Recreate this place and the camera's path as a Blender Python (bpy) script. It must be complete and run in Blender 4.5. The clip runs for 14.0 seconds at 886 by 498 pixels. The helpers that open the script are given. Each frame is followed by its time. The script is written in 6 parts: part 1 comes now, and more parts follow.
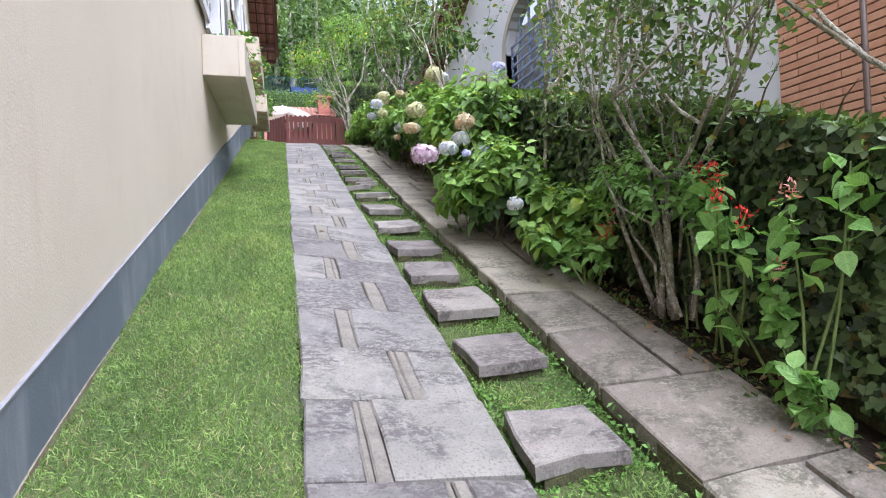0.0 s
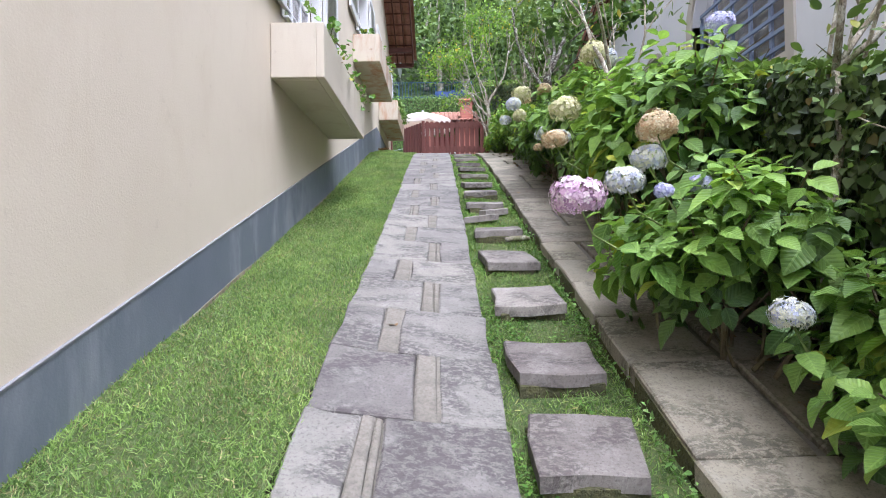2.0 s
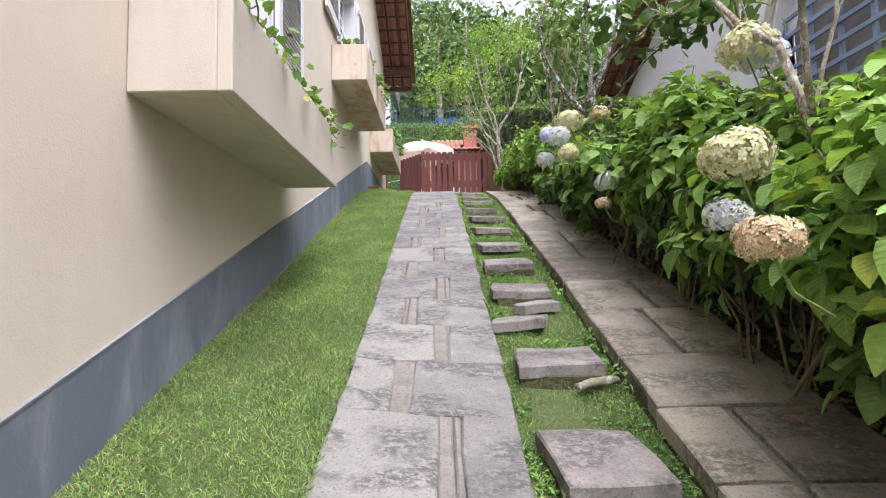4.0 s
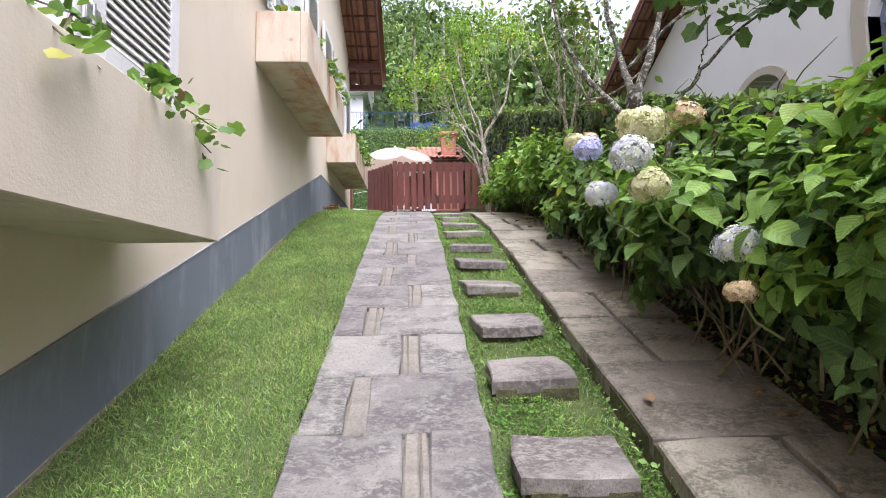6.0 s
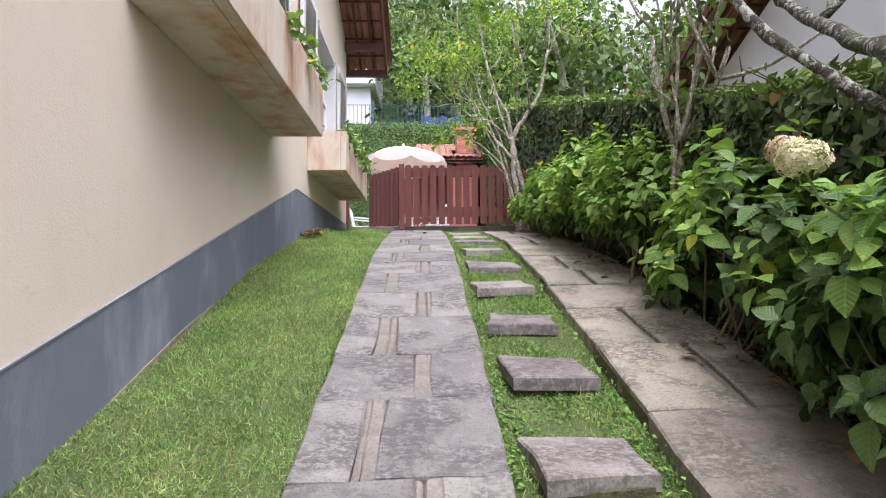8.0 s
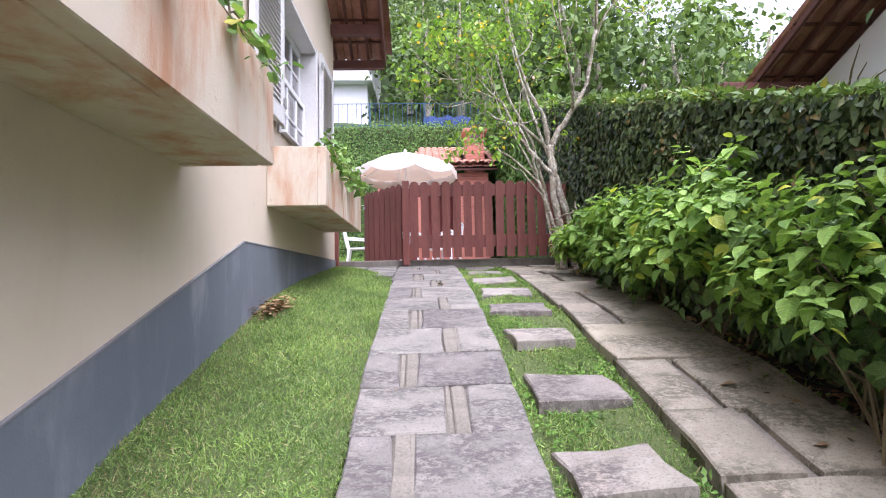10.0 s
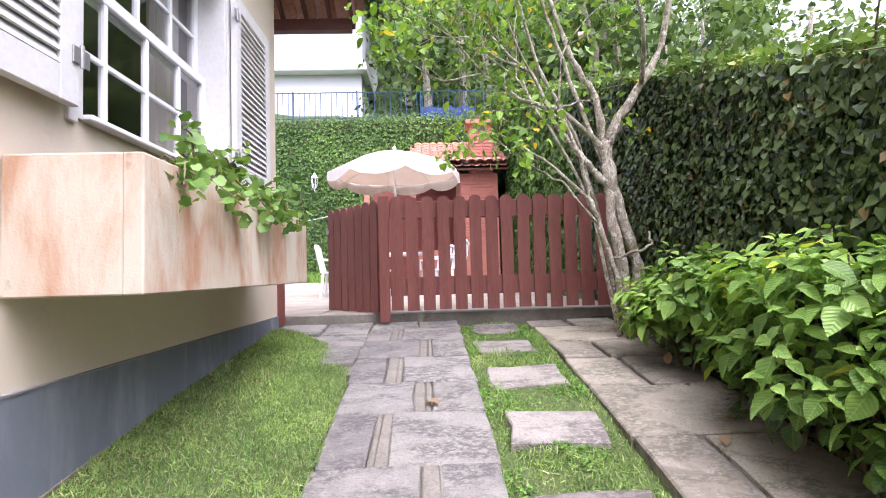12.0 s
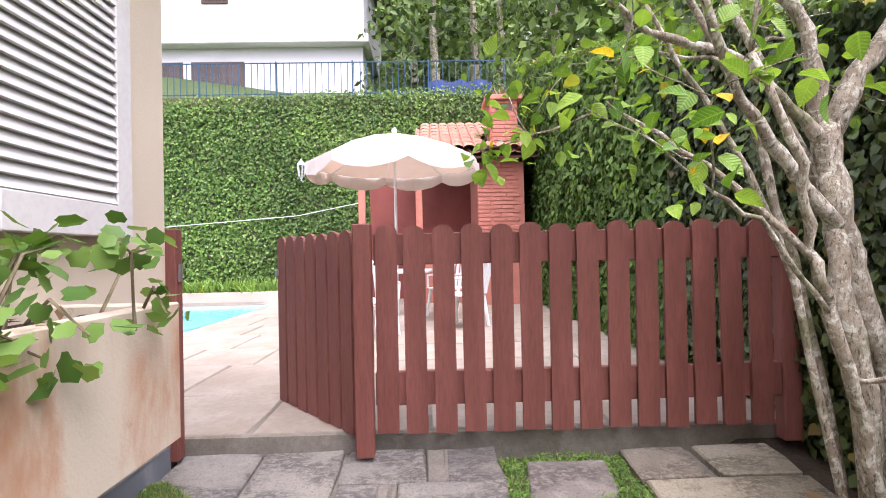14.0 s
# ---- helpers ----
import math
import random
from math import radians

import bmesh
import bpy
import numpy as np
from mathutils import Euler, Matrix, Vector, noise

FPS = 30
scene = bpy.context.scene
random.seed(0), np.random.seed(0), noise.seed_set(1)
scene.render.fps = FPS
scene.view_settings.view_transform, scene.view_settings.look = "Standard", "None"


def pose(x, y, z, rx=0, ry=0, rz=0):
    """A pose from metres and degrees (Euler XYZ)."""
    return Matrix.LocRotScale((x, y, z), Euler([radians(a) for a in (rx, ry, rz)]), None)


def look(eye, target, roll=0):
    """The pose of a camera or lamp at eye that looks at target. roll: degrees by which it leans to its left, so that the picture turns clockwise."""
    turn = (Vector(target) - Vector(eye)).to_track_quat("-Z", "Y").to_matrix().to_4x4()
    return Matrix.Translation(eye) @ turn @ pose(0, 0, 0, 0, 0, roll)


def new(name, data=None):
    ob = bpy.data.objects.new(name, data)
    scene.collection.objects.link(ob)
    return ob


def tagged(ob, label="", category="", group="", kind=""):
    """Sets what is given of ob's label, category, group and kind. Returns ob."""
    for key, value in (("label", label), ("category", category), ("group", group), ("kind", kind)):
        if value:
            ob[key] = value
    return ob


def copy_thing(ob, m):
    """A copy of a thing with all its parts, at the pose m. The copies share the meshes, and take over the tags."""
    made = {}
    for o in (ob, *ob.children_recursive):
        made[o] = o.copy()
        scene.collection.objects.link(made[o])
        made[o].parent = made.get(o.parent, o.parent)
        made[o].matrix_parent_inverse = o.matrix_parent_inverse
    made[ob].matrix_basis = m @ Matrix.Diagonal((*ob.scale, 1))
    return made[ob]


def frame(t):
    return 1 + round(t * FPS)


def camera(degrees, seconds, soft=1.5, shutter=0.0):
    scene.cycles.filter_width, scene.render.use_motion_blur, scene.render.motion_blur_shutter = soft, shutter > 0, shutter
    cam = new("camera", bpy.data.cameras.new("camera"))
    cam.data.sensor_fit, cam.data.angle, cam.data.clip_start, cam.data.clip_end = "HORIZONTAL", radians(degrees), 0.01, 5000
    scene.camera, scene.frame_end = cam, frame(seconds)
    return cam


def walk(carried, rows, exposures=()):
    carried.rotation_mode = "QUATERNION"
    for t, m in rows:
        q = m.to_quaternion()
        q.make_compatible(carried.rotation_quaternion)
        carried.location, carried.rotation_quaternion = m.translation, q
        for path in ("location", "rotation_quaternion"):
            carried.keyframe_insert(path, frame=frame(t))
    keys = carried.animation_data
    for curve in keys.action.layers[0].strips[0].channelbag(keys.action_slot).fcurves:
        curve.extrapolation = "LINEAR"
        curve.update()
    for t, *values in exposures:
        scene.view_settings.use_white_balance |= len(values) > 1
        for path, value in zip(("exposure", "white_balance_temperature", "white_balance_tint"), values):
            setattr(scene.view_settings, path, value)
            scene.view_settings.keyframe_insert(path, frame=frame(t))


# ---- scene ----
cam = camera(83.3, 14.0, 1.0)
PATH = [
    (0, (0.473, 0.962, 1.88), (1.065, 2.872, 1.891), -2.5),
    (0.5, (0.834, 1.348, 1.975), (1.091, 3.331, 1.991), -1.5),
    (1, (0.978, 1.857, 2.088), (1.022, 3.856, 2.11), -1.1),
    (1.5, (1.025, 2.412, 2.259), (1.065, 4.411, 2.274), -0.8),
    (2, (1.031, 2.961, 2.48), (1.046, 4.961, 2.511), -0.9),
    (2.5, (1.003, 3.501, 2.688), (1.008, 5.5, 2.743), -0.7),
    (3, (0.977, 4.028, 2.858), (0.955, 6.027, 2.937), -1.3),
    (3.2, (0.956, 4.242, 2.927), (0.932, 6.239, 3.028), -1.0),
    (5.5, (0.967, 6.547, 3.639), (1.086, 8.538, 3.782), -1.8),
    (6, (0.989, 7.019, 3.802), (1.108, 9.01, 3.951), -1.1),
    (6.5, (1.021, 7.502, 3.961), (1.133, 9.493, 4.11), -1.0),
    (7, (0.997, 8.041, 4.123), (1.112, 10.032, 4.272), -0.6),
    (7.5, (0.987, 8.558, 4.308), (1.094, 10.551, 4.444), -0.6),
    (8, (0.98, 9.113, 4.494), (1.06, 11.107, 4.623), -0.6),
    (10.3, (0.824, 11.398, 5.299), (0.906, 13.392, 5.418), -1.2),
    (10.5, (0.837, 11.638, 5.347), (0.917, 13.633, 5.47), -1.0),
    (11, (0.868, 12.216, 5.543), (0.943, 14.211, 5.664), -0.9),
    (11.5, (0.918, 12.805, 5.71), (0.986, 14.801, 5.827), -1.1),
    (12, (0.999, 13.329, 5.865), (1.067, 15.325, 5.961), -1.6),
    (12.5, (1.047, 13.872, 6.017), (1.114, 15.869, 6.093), -1.7),
    (13, (1.085, 14.391, 6.198), (1.144, 16.39, 6.248), -2.0),
    (13.5, (0.983, 14.907, 6.338), (1.037, 16.906, 6.365), -1.6),
    (14, (0.964, 15.452, 6.443), (1.007, 17.452, 6.463), -1.2),
]
walk(cam, [(t, look(eye, target, roll)) for t, eye, target, roll in PATH], exposures=[(0, 1.7, 5500, 18), (2.0, 1.66, 5550, 18), (3.2, 1.58, 5850, 19), (5.3, 1.8, 5900, 20), (6.0, 1.75, 5900, 20), (6.6, 1.68, 5900, 21), (7.4, 1.6, 5900, 22), (8.2, 1.6, 5900, 22), (10.3, 1.9, 5750, 25), (12.0, 1.98, 5900, 25), (13.2, 1.98, 6100, 26), (14, 1.95, 6200, 27)])

# ---- light ----
SUN_FROM = Vector((0.18, -0.36, 0.9)).normalized()
world = bpy.data.worlds.new("overcast_sky")
scene.world = world
world.use_nodes = True
wt = world.node_tree
wt.nodes.clear()
w_out = wt.nodes.new("ShaderNodeOutputWorld")
w_bg = wt.nodes.new("ShaderNodeBackground")
w_sky = wt.nodes.new("ShaderNodeTexSky")
w_sky.sky_type = "NISHITA"
w_sky.sun_disc = False
w_sky.sun_elevation = math.asin(SUN_FROM.z)
w_sky.sun_rotation = math.atan2(SUN_FROM.x, SUN_FROM.y)
w_sky.dust_density = 6.0
w_sky.air_density = 1.0
w_hsv = wt.nodes.new("ShaderNodeHueSaturation")
w_hsv.inputs["Saturation"].default_value = 0.25
wt.links.new(w_sky.outputs[0], w_hsv.inputs["Color"])
wt.links.new(w_hsv.outputs[0], w_bg.inputs[0])
w_bg.inputs[1].default_value = 0.15
wt.links.new(w_bg.outputs[0], w_out.inputs[0])
sun_data = bpy.data.lights.new("sun", "SUN")
sun_data.energy = 0.8
sun_data.angle = radians(70)
sun_data.color = (1.0, 0.985, 0.96)
sun = new("sun", sun_data)
sun.rotation_euler = SUN_FROM.to_track_quat("Z", "Y").to_euler()


# ---- materials ----
def ramp(nt, fac, stops):
    r = nt.nodes.new("ShaderNodeValToRGB")
    while len(r.color_ramp.elements) < len(stops):
        r.color_ramp.elements.new(0.5)
    for e, (p, c) in zip(r.color_ramp.elements, stops):
        e.position = p
        e.color = (*c, 1) if len(c) == 3 else c
    nt.links.new(fac, r.inputs[0])
    return r.outputs[0]


def mixc(nt, fac, a, b, mode="MIX"):
    m = nt.nodes.new("ShaderNodeMix")
    m.data_type, m.blend_type = "RGBA", mode
    for sock, v in ((m.inputs[0], fac), (m.inputs[6], a), (m.inputs[7], b)):
        if isinstance(v, (int, float)):
            sock.default_value = v
        elif isinstance(v, tuple):
            sock.default_value = (*v, 1)
        else:
            nt.links.new(v, sock)
    return m.outputs[2]


def noise_tex(nt, vec, scale, detail=5.0, rough=0.6, distort=0.0):
    n = nt.nodes.new("ShaderNodeTexNoise")
    n.inputs["Scale"].default_value = scale
    n.inputs["Detail"].default_value = detail
    n.inputs["Roughness"].default_value = rough
    n.inputs["Distortion"].default_value = distort
    nt.links.new(vec, n.inputs["Vector"])
    return n.outputs["Fac"]


def coords(nt, stretch=(1, 1, 1), per_object=0.0):
    tc = nt.nodes.new("ShaderNodeTexCoord")
    mp = nt.nodes.new("ShaderNodeMapping")
    mp.inputs["Scale"].default_value = stretch
    nt.links.new(tc.outputs["Object"], mp.inputs["Vector"])
    if per_object:
        oi = nt.nodes.new("ShaderNodeObjectInfo")
        mul = nt.nodes.new("ShaderNodeMath")
        mul.operation = "MULTIPLY"
        mul.inputs[1].default_value = per_object
        nt.links.new(oi.outputs["Random"], mul.inputs[0])
        nt.links.new(mul.outputs[0], mp.inputs["Location"])
    return mp.outputs["Vector"]


def base_mat(name, rough=0.8, metal=0.0):
    m = bpy.data.materials.new(name)
    m.use_nodes = True
    b = m.node_tree.nodes["Principled BSDF"]
    b.inputs["Roughness"].default_value = rough
    b.inputs["Metallic"].default_value = metal
    b.inputs["Specular IOR Level"].default_value = 0.3
    return m, m.node_tree, b


def add_bump(nt, b, height, strength=0.4, dist=0.01):
    bp = nt.nodes.new("ShaderNodeBump")
    bp.inputs["Strength"].default_value = strength
    bp.inputs["Distance"].default_value = dist
    nt.links.new(height, bp.inputs["Height"])
    nt.links.new(bp.outputs[0], b.inputs["Normal"])


def surface(name, c1, c2, c3, big=1.5, small=30.0, rough=0.85, bump=0.4, dist=0.006, stretch=(1, 1, 1), per_object=0.0, fine=0.35, metal=0.0):
    """Two scales of variation: broad patches from c1 to c2, fine grain towards c3."""
    m, nt, b = base_mat(name, rough, metal)
    v = coords(nt, stretch, per_object)
    n1 = noise_tex(nt, v, big, 6, 0.62, 0.4)
    n2 = noise_tex(nt, v, small, 4, 0.7)
    broad = ramp(nt, n1, [(0.36, c1), (0.62, c2)])
    grain = ramp(nt, n2, [(0.42, (0, 0, 0)), (0.72, (fine, fine, fine))])
    col = mixc(nt, grain, broad, c3)
    nt.links.new(col, b.inputs["Base Color"])
    add_bump(nt, b, n2, bump, dist)
    return m


def vein_mask(nt):
    """Midrib and side veins of a leaf, from its own flat coordinates."""
    def math_node(op, a, b=None):
        n = nt.nodes.new("ShaderNodeMath")
        n.operation = op
        for sock, v in zip(n.inputs, (a, b)):
            if isinstance(v, (int, float)):
                sock.default_value = v
            elif v is not None:
                nt.links.new(v, sock)
        return n.outputs[0]
    tc = nt.nodes.new("ShaderNodeTexCoord")
    sep = nt.nodes.new("ShaderNodeSeparateXYZ")
    nt.links.new(tc.outputs["UV"], sep.inputs[0])
    across = math_node("ABSOLUTE", sep.outputs[0])
    rib = math_node("LESS_THAN", across, 0.07)
    run = math_node("SUBTRACT", math_node("MULTIPLY", sep.outputs[1], 8.0), math_node("MULTIPLY", across, 2.4))
    saw = math_node("ABSOLUTE", math_node("SUBTRACT", math_node("FRACT", run), 0.5))
    return math_node("MAXIMUM", rib, math_node("LESS_THAN", saw, 0.07)), saw


def leaf_mat(name, dark, light, rough=0.45, trans=0.3, yellow=None, patch=1.5, veins=False):
    m, nt, b = base_mat(name, rough)
    geo = nt.nodes.new("ShaderNodeNewGeometry")
    isl = geo.outputs["Random Per Island"]
    stops = [(0.0, dark), (0.75, light)]
    if yellow:
        stops += [(0.95, light), (0.985, yellow)]
    col = ramp(nt, isl, stops)
    v = coords(nt)
    n = noise_tex(nt, v, patch, 3, 0.5)
    shade = ramp(nt, n, [(0.35, (0.68, 0.72, 0.68)), (0.65, (1.12, 1.1, 1.0))])
    col = mixc(nt, 1.0, col, shade, "MULTIPLY")
    if veins:
        mottle = ramp(nt, noise_tex(nt, v, 45, 3, 0.6), [(0.35, (0.85, 0.88, 0.85)), (0.68, (1.12, 1.1, 1.05))])
        col = mixc(nt, 1.0, col, mottle, "MULTIPLY")
        mask, saw = vein_mask(nt)
        half = ramp(nt, mask, [(0.0, (0, 0, 0)), (1.0, (0.2, 0.2, 0.2))])
        col = mixc(nt, half, col, tuple(min(0.8, c * 1.5 + 0.03) for c in light))
        add_bump(nt, b, saw, 0.55, 0.006)
    nt.links.new(col, b.inputs["Base Color"])
    tr = nt.nodes.new("ShaderNodeBsdfTranslucent")
    tcol = mixc(nt, 1.0, col, (1.35, 1.35, 0.7), "MULTIPLY")
    nt.links.new(tcol, tr.inputs[0])
    mix = nt.nodes.new("ShaderNodeMixShader")
    mix.inputs[0].default_value = trans
    out = nt.nodes["Material Output"]
    nt.links.new(b.outputs[0], mix.inputs[1])
    nt.links.new(tr.outputs[0], mix.inputs[2])
    nt.links.new(mix.outputs[0], out.inputs[0])
    return m


def stained_wall(name, base, base2, stain, amount, rough=0.85, start=0.52):
    """Painted plaster: broad tone, vertical run-down stains, fine grain."""
    m, nt, b = base_mat(name, rough)
    v = coords(nt)
    vs = coords(nt, (3.2, 3.2, 0.9))
    n1 = noise_tex(nt, v, 0.7, 5, 0.6)
    n2 = noise_tex(nt, vs, 1.2, 6, 0.65, 0.3)
    n3 = noise_tex(nt, v, 90, 3, 0.6)
    n4 = noise_tex(nt, v, 9, 5, 0.7)
    col = ramp(nt, n1, [(0.35, base), (0.65, base2)])
    mask = ramp(nt, noise_tex(nt, v, 1.9, 3, 0.5), [(0.34, (0, 0, 0)), (0.54, (1, 1, 1))])
    st = ramp(nt, n2, [(start, (0, 0, 0)), (start + 0.2, (amount, amount, amount))])
    st = mixc(nt, 1.0, st, mask, "MULTIPLY")
    col = mixc(nt, st, col, stain)
    sp = ramp(nt, n4, [(0.62, (0, 0, 0)), (0.78, (amount * 0.8,) * 3)])
    col = mixc(nt, sp, col, tuple(c * 0.6 for c in stain))
    nt.links.new(col, b.inputs["Base Color"])
    add_bump(nt, b, mixc(nt, 0.5, n3, noise_tex(nt, v, 14, 4, 0.6)), 0.35, 0.008)
    return m


def riven_stone(name, c1, c2, dark, pale, per_object):
    """Slate: two tones, mottled purplish crusts in blotches, pale scuffs, layered relief, fine pits."""
    m, nt, b = base_mat(name, 0.74)
    v = coords(nt, (1, 1, 1), per_object)
    vs = coords(nt, (1.0, 1.7, 1.0), per_object)
    n1 = noise_tex(nt, v, 2.1, 4, 0.55, 0.3)
    n2 = noise_tex(nt, vs, 3.0, 2, 0.5, 0.3)
    n3 = noise_tex(nt, v, 85, 3, 0.65)
    n4 = noise_tex(nt, vs, 26, 8, 0.75, 0.5)
    n5 = noise_tex(nt, v, 9, 6, 0.7, 0.6)
    oi = nt.nodes.new("ShaderNodeObjectInfo")
    tone = ramp(nt, oi.outputs["Random"], [(0.0, (0.72, 0.68, 0.7)), (0.3, (0.9, 0.88, 0.87)), (0.7, (1.04, 1.03, 1.01)), (1.0, (1.16, 1.14, 1.08))])
    col = ramp(nt, n1, [(0.38, c1), (0.62, c2)])
    col = mixc(nt, 1.0, col, tone, "MULTIPLY")
    col = mixc(nt, ramp(nt, n5, [(0.5, (0, 0, 0)), (0.68, (0.55, 0.55, 0.55))]), col, pale)
    zone = ramp(nt, n2, [(0.44, (0.1, 0.1, 0.1)), (0.56, (1, 1, 1))])
    crust = ramp(nt, n4, [(0.42, (0, 0, 0)), (0.54, (0.78, 0.78, 0.78))])
    col = mixc(nt, mixc(nt, 1.0, crust, zone, "MULTIPLY"), col, dark)
    col = mixc(nt, ramp(nt, n3, [(0.52, (0, 0, 0)), (0.68, (0.55, 0.55, 0.55))]), col, dark)
    nt.links.new(col, b.inputs["Base Color"])
    add_bump(nt, b, mixc(nt, 0.45, n4, n5), 0.9, 0.014)
    return m


def bark_mat(name, base, base2, lichen, moss, dark):
    """Bark with pale crusts of lichen, green moss and dark fissures."""
    m, nt, b = base_mat(name, 0.92)
    v = coords(nt)
    vs = coords(nt, (1.6, 1.6, 0.55))
    n1 = noise_tex(nt, v, 11, 4, 0.6, 0.3)
    n2 = noise_tex(nt, v, 22, 6, 0.72, 0.8)
    n3 = noise_tex(nt, vs, 60, 4, 0.7)
    n4 = noise_tex(nt, v, 5, 3, 0.5)
    col = ramp(nt, n1, [(0.4, base), (0.62, base2)])
    col = mixc(nt, ramp(nt, n2, [(0.5, (0, 0, 0)), (0.58, (0.9, 0.9, 0.9))]), col, lichen)
    col = mixc(nt, ramp(nt, n4, [(0.52, (0, 0, 0)), (0.66, (0.7, 0.7, 0.7))]), col, moss)
    col = mixc(nt, ramp(nt, n3, [(0.52, (0, 0, 0)), (0.66, (0.85, 0.85, 0.85))]), col, dark)
    nt.links.new(col, b.inputs["Base Color"])
    add_bump(nt, b, mixc(nt, 0.5, n2, n3), 1.0, 0.015)
    return m


M_WALL = stained_wall("cream_plaster", (0.575, 0.50, 0.39), (0.62, 0.543, 0.425), (0.52, 0.43, 0.31), 0.35)
M_PLANTER = stained_wall("rust_stained_plaster", (0.53, 0.465, 0.36), (0.57, 0.505, 0.4), (0.42, 0.2, 0.1), 0.85, 0.85, 0.42)
M_PLANTER_CLEAN = stained_wall("weathered_cream_plaster", (0.53, 0.47, 0.375), (0.57, 0.51, 0.41), (0.38, 0.29, 0.19), 0.4)
M_PLINTH = stained_wall("grey_plinth_paint", (0.122, 0.14, 0.168), (0.16, 0.177, 0.205), (0.32, 0.33, 0.35), 0.55, 0.7, 0.48)
M_PLINTH_CAP = surface("plinth_line", (0.24, 0.24, 0.25), (0.2, 0.2, 0.21), (0.15, 0.15, 0.15))
M_WHITE_WALL = stained_wall("white_plaster", (0.66, 0.655, 0.68), (0.7, 0.695, 0.72), (0.54, 0.52, 0.5), 0.15)
M_SURROUND = stained_wall("beige_render", (0.42, 0.38, 0.33), (0.48, 0.44, 0.38), (0.3, 0.27, 0.22), 0.3)
M_WHITE = surface("white_paint", (0.74, 0.74, 0.75), (0.78, 0.78, 0.78), (0.6, 0.6, 0.6), 2, 60, 0.5, 0.1, 0.002)
M_SHUTTER = surface("grey_white_paint", (0.60, 0.59, 0.58), (0.66, 0.65, 0.63), (0.45, 0.44, 0.42), 2, 40, 0.55, 0.15, 0.002)
M_STONE = riven_stone("grey_slate_stone", (0.232, 0.221, 0.199), (0.19, 0.182, 0.166), (0.068, 0.06, 0.059), (0.3, 0.287, 0.262), 37.0)
M_STONE_R = riven_stone("tan_slate_stone", (0.3, 0.272, 0.216), (0.245, 0.222, 0.176), (0.085, 0.078, 0.054), (0.35, 0.323, 0.266), 41.0)
M_STEP = riven_stone("stepping_stone", (0.275, 0.252, 0.224), (0.21, 0.19, 0.172), (0.072, 0.06, 0.055), (0.34, 0.322, 0.292), 23.0)
M_MORTAR = surface("sandy_mortar", (0.165, 0.15, 0.126), (0.225, 0.205, 0.172), (0.09, 0.08, 0.064), 9, 70, 0.9, 0.7, 0.008, fine=0.6)
M_MOSS = surface("mossy_stone_edge", (0.075, 0.075, 0.035), (0.13, 0.125, 0.055), (0.03, 0.028, 0.02), 6, 40, 0.95, 1.0, 0.02, fine=0.8)
M_SOIL = surface("dark_soil", (0.045, 0.034, 0.024), (0.08, 0.06, 0.042), (0.02, 0.016, 0.012), 4, 50, 0.95, 1.0, 0.03, fine=0.8)
M_TURF = surface("turf_thatch", (0.045, 0.085, 0.02), (0.08, 0.115, 0.035), (0.22, 0.19, 0.09), 5, 60, 0.95, 0.9, 0.02, fine=0.5)
M_GRASS = leaf_mat("grass_blade", (0.085, 0.17, 0.036), (0.3, 0.43, 0.135), 0.45, 0.25, (0.52, 0.45, 0.26), 2.6)
M_CLOVER = leaf_mat("clover_leaf", (0.07, 0.18, 0.026), (0.17, 0.33, 0.06), 0.5, 0.25, None, 3.0)
M_GRASS_DRY = leaf_mat("dry_grass_blade", (0.2, 0.16, 0.08), (0.46, 0.4, 0.23), 0.6, 0.2, None, 3.0)
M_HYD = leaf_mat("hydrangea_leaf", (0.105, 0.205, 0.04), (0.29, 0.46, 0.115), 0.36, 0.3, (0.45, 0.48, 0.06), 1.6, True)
# Darker leaf copy: older leaves, with the bushes' inner shade put into colour.
M_HYD_DARK = leaf_mat("dark_hydrangea_leaf", (0.042, 0.09, 0.027), (0.13, 0.225, 0.066), 0.36, 0.2, None, 1.6, True)
M_GERANIUM = leaf_mat("geranium_leaf", (0.07, 0.16, 0.03), (0.21, 0.35, 0.09), 0.42, 0.3, (0.42, 0.36, 0.08), 1.6)
# The near-black low end paints the shaded gaps between ivy leaves.
M_IVY = leaf_mat("ivy_leaf", (0.014, 0.028, 0.011), (0.13, 0.185, 0.07), 0.3, 0.12, (0.2, 0.14, 0.05), 0.9)
M_IVY_B = leaf_mat("ivy_wall_leaf", (0.03, 0.072, 0.014), (0.135, 0.235, 0.05), 0.5, 0.15, None, 0.6)
M_HIB = leaf_mat("hibiscus_leaf", (0.08, 0.19, 0.025), (0.26, 0.42, 0.07), 0.4, 0.35, (0.75, 0.5, 0.03), 1.2, True)
M_SHRUB = leaf_mat("shrub_leaf", (0.07, 0.13, 0.035), (0.2, 0.3, 0.09), 0.45, 0.25, (0.4, 0.35, 0.05), 1.0)
M_SALVIA = leaf_mat("salvia_leaf", (0.13, 0.28, 0.06), (0.3, 0.5, 0.17), 0.5, 0.3, None, 1.2, True)
M_WOODS = leaf_mat("forest_leaf", (0.03, 0.06, 0.018), (0.17, 0.26, 0.08), 0.6, 0.25, None, 0.22)
M_BARK = bark_mat("lichen_bark", (0.25, 0.21, 0.155), (0.38, 0.335, 0.26), (0.58, 0.56, 0.48), (0.13, 0.14, 0.055), (0.05, 0.041, 0.029))
M_MOSSBARK = bark_mat("dark_bark_with_lichen", (0.045, 0.036, 0.028), (0.075, 0.062, 0.045), (0.36, 0.37, 0.31), (0.06, 0.075, 0.028), (0.016, 0.013, 0.01))
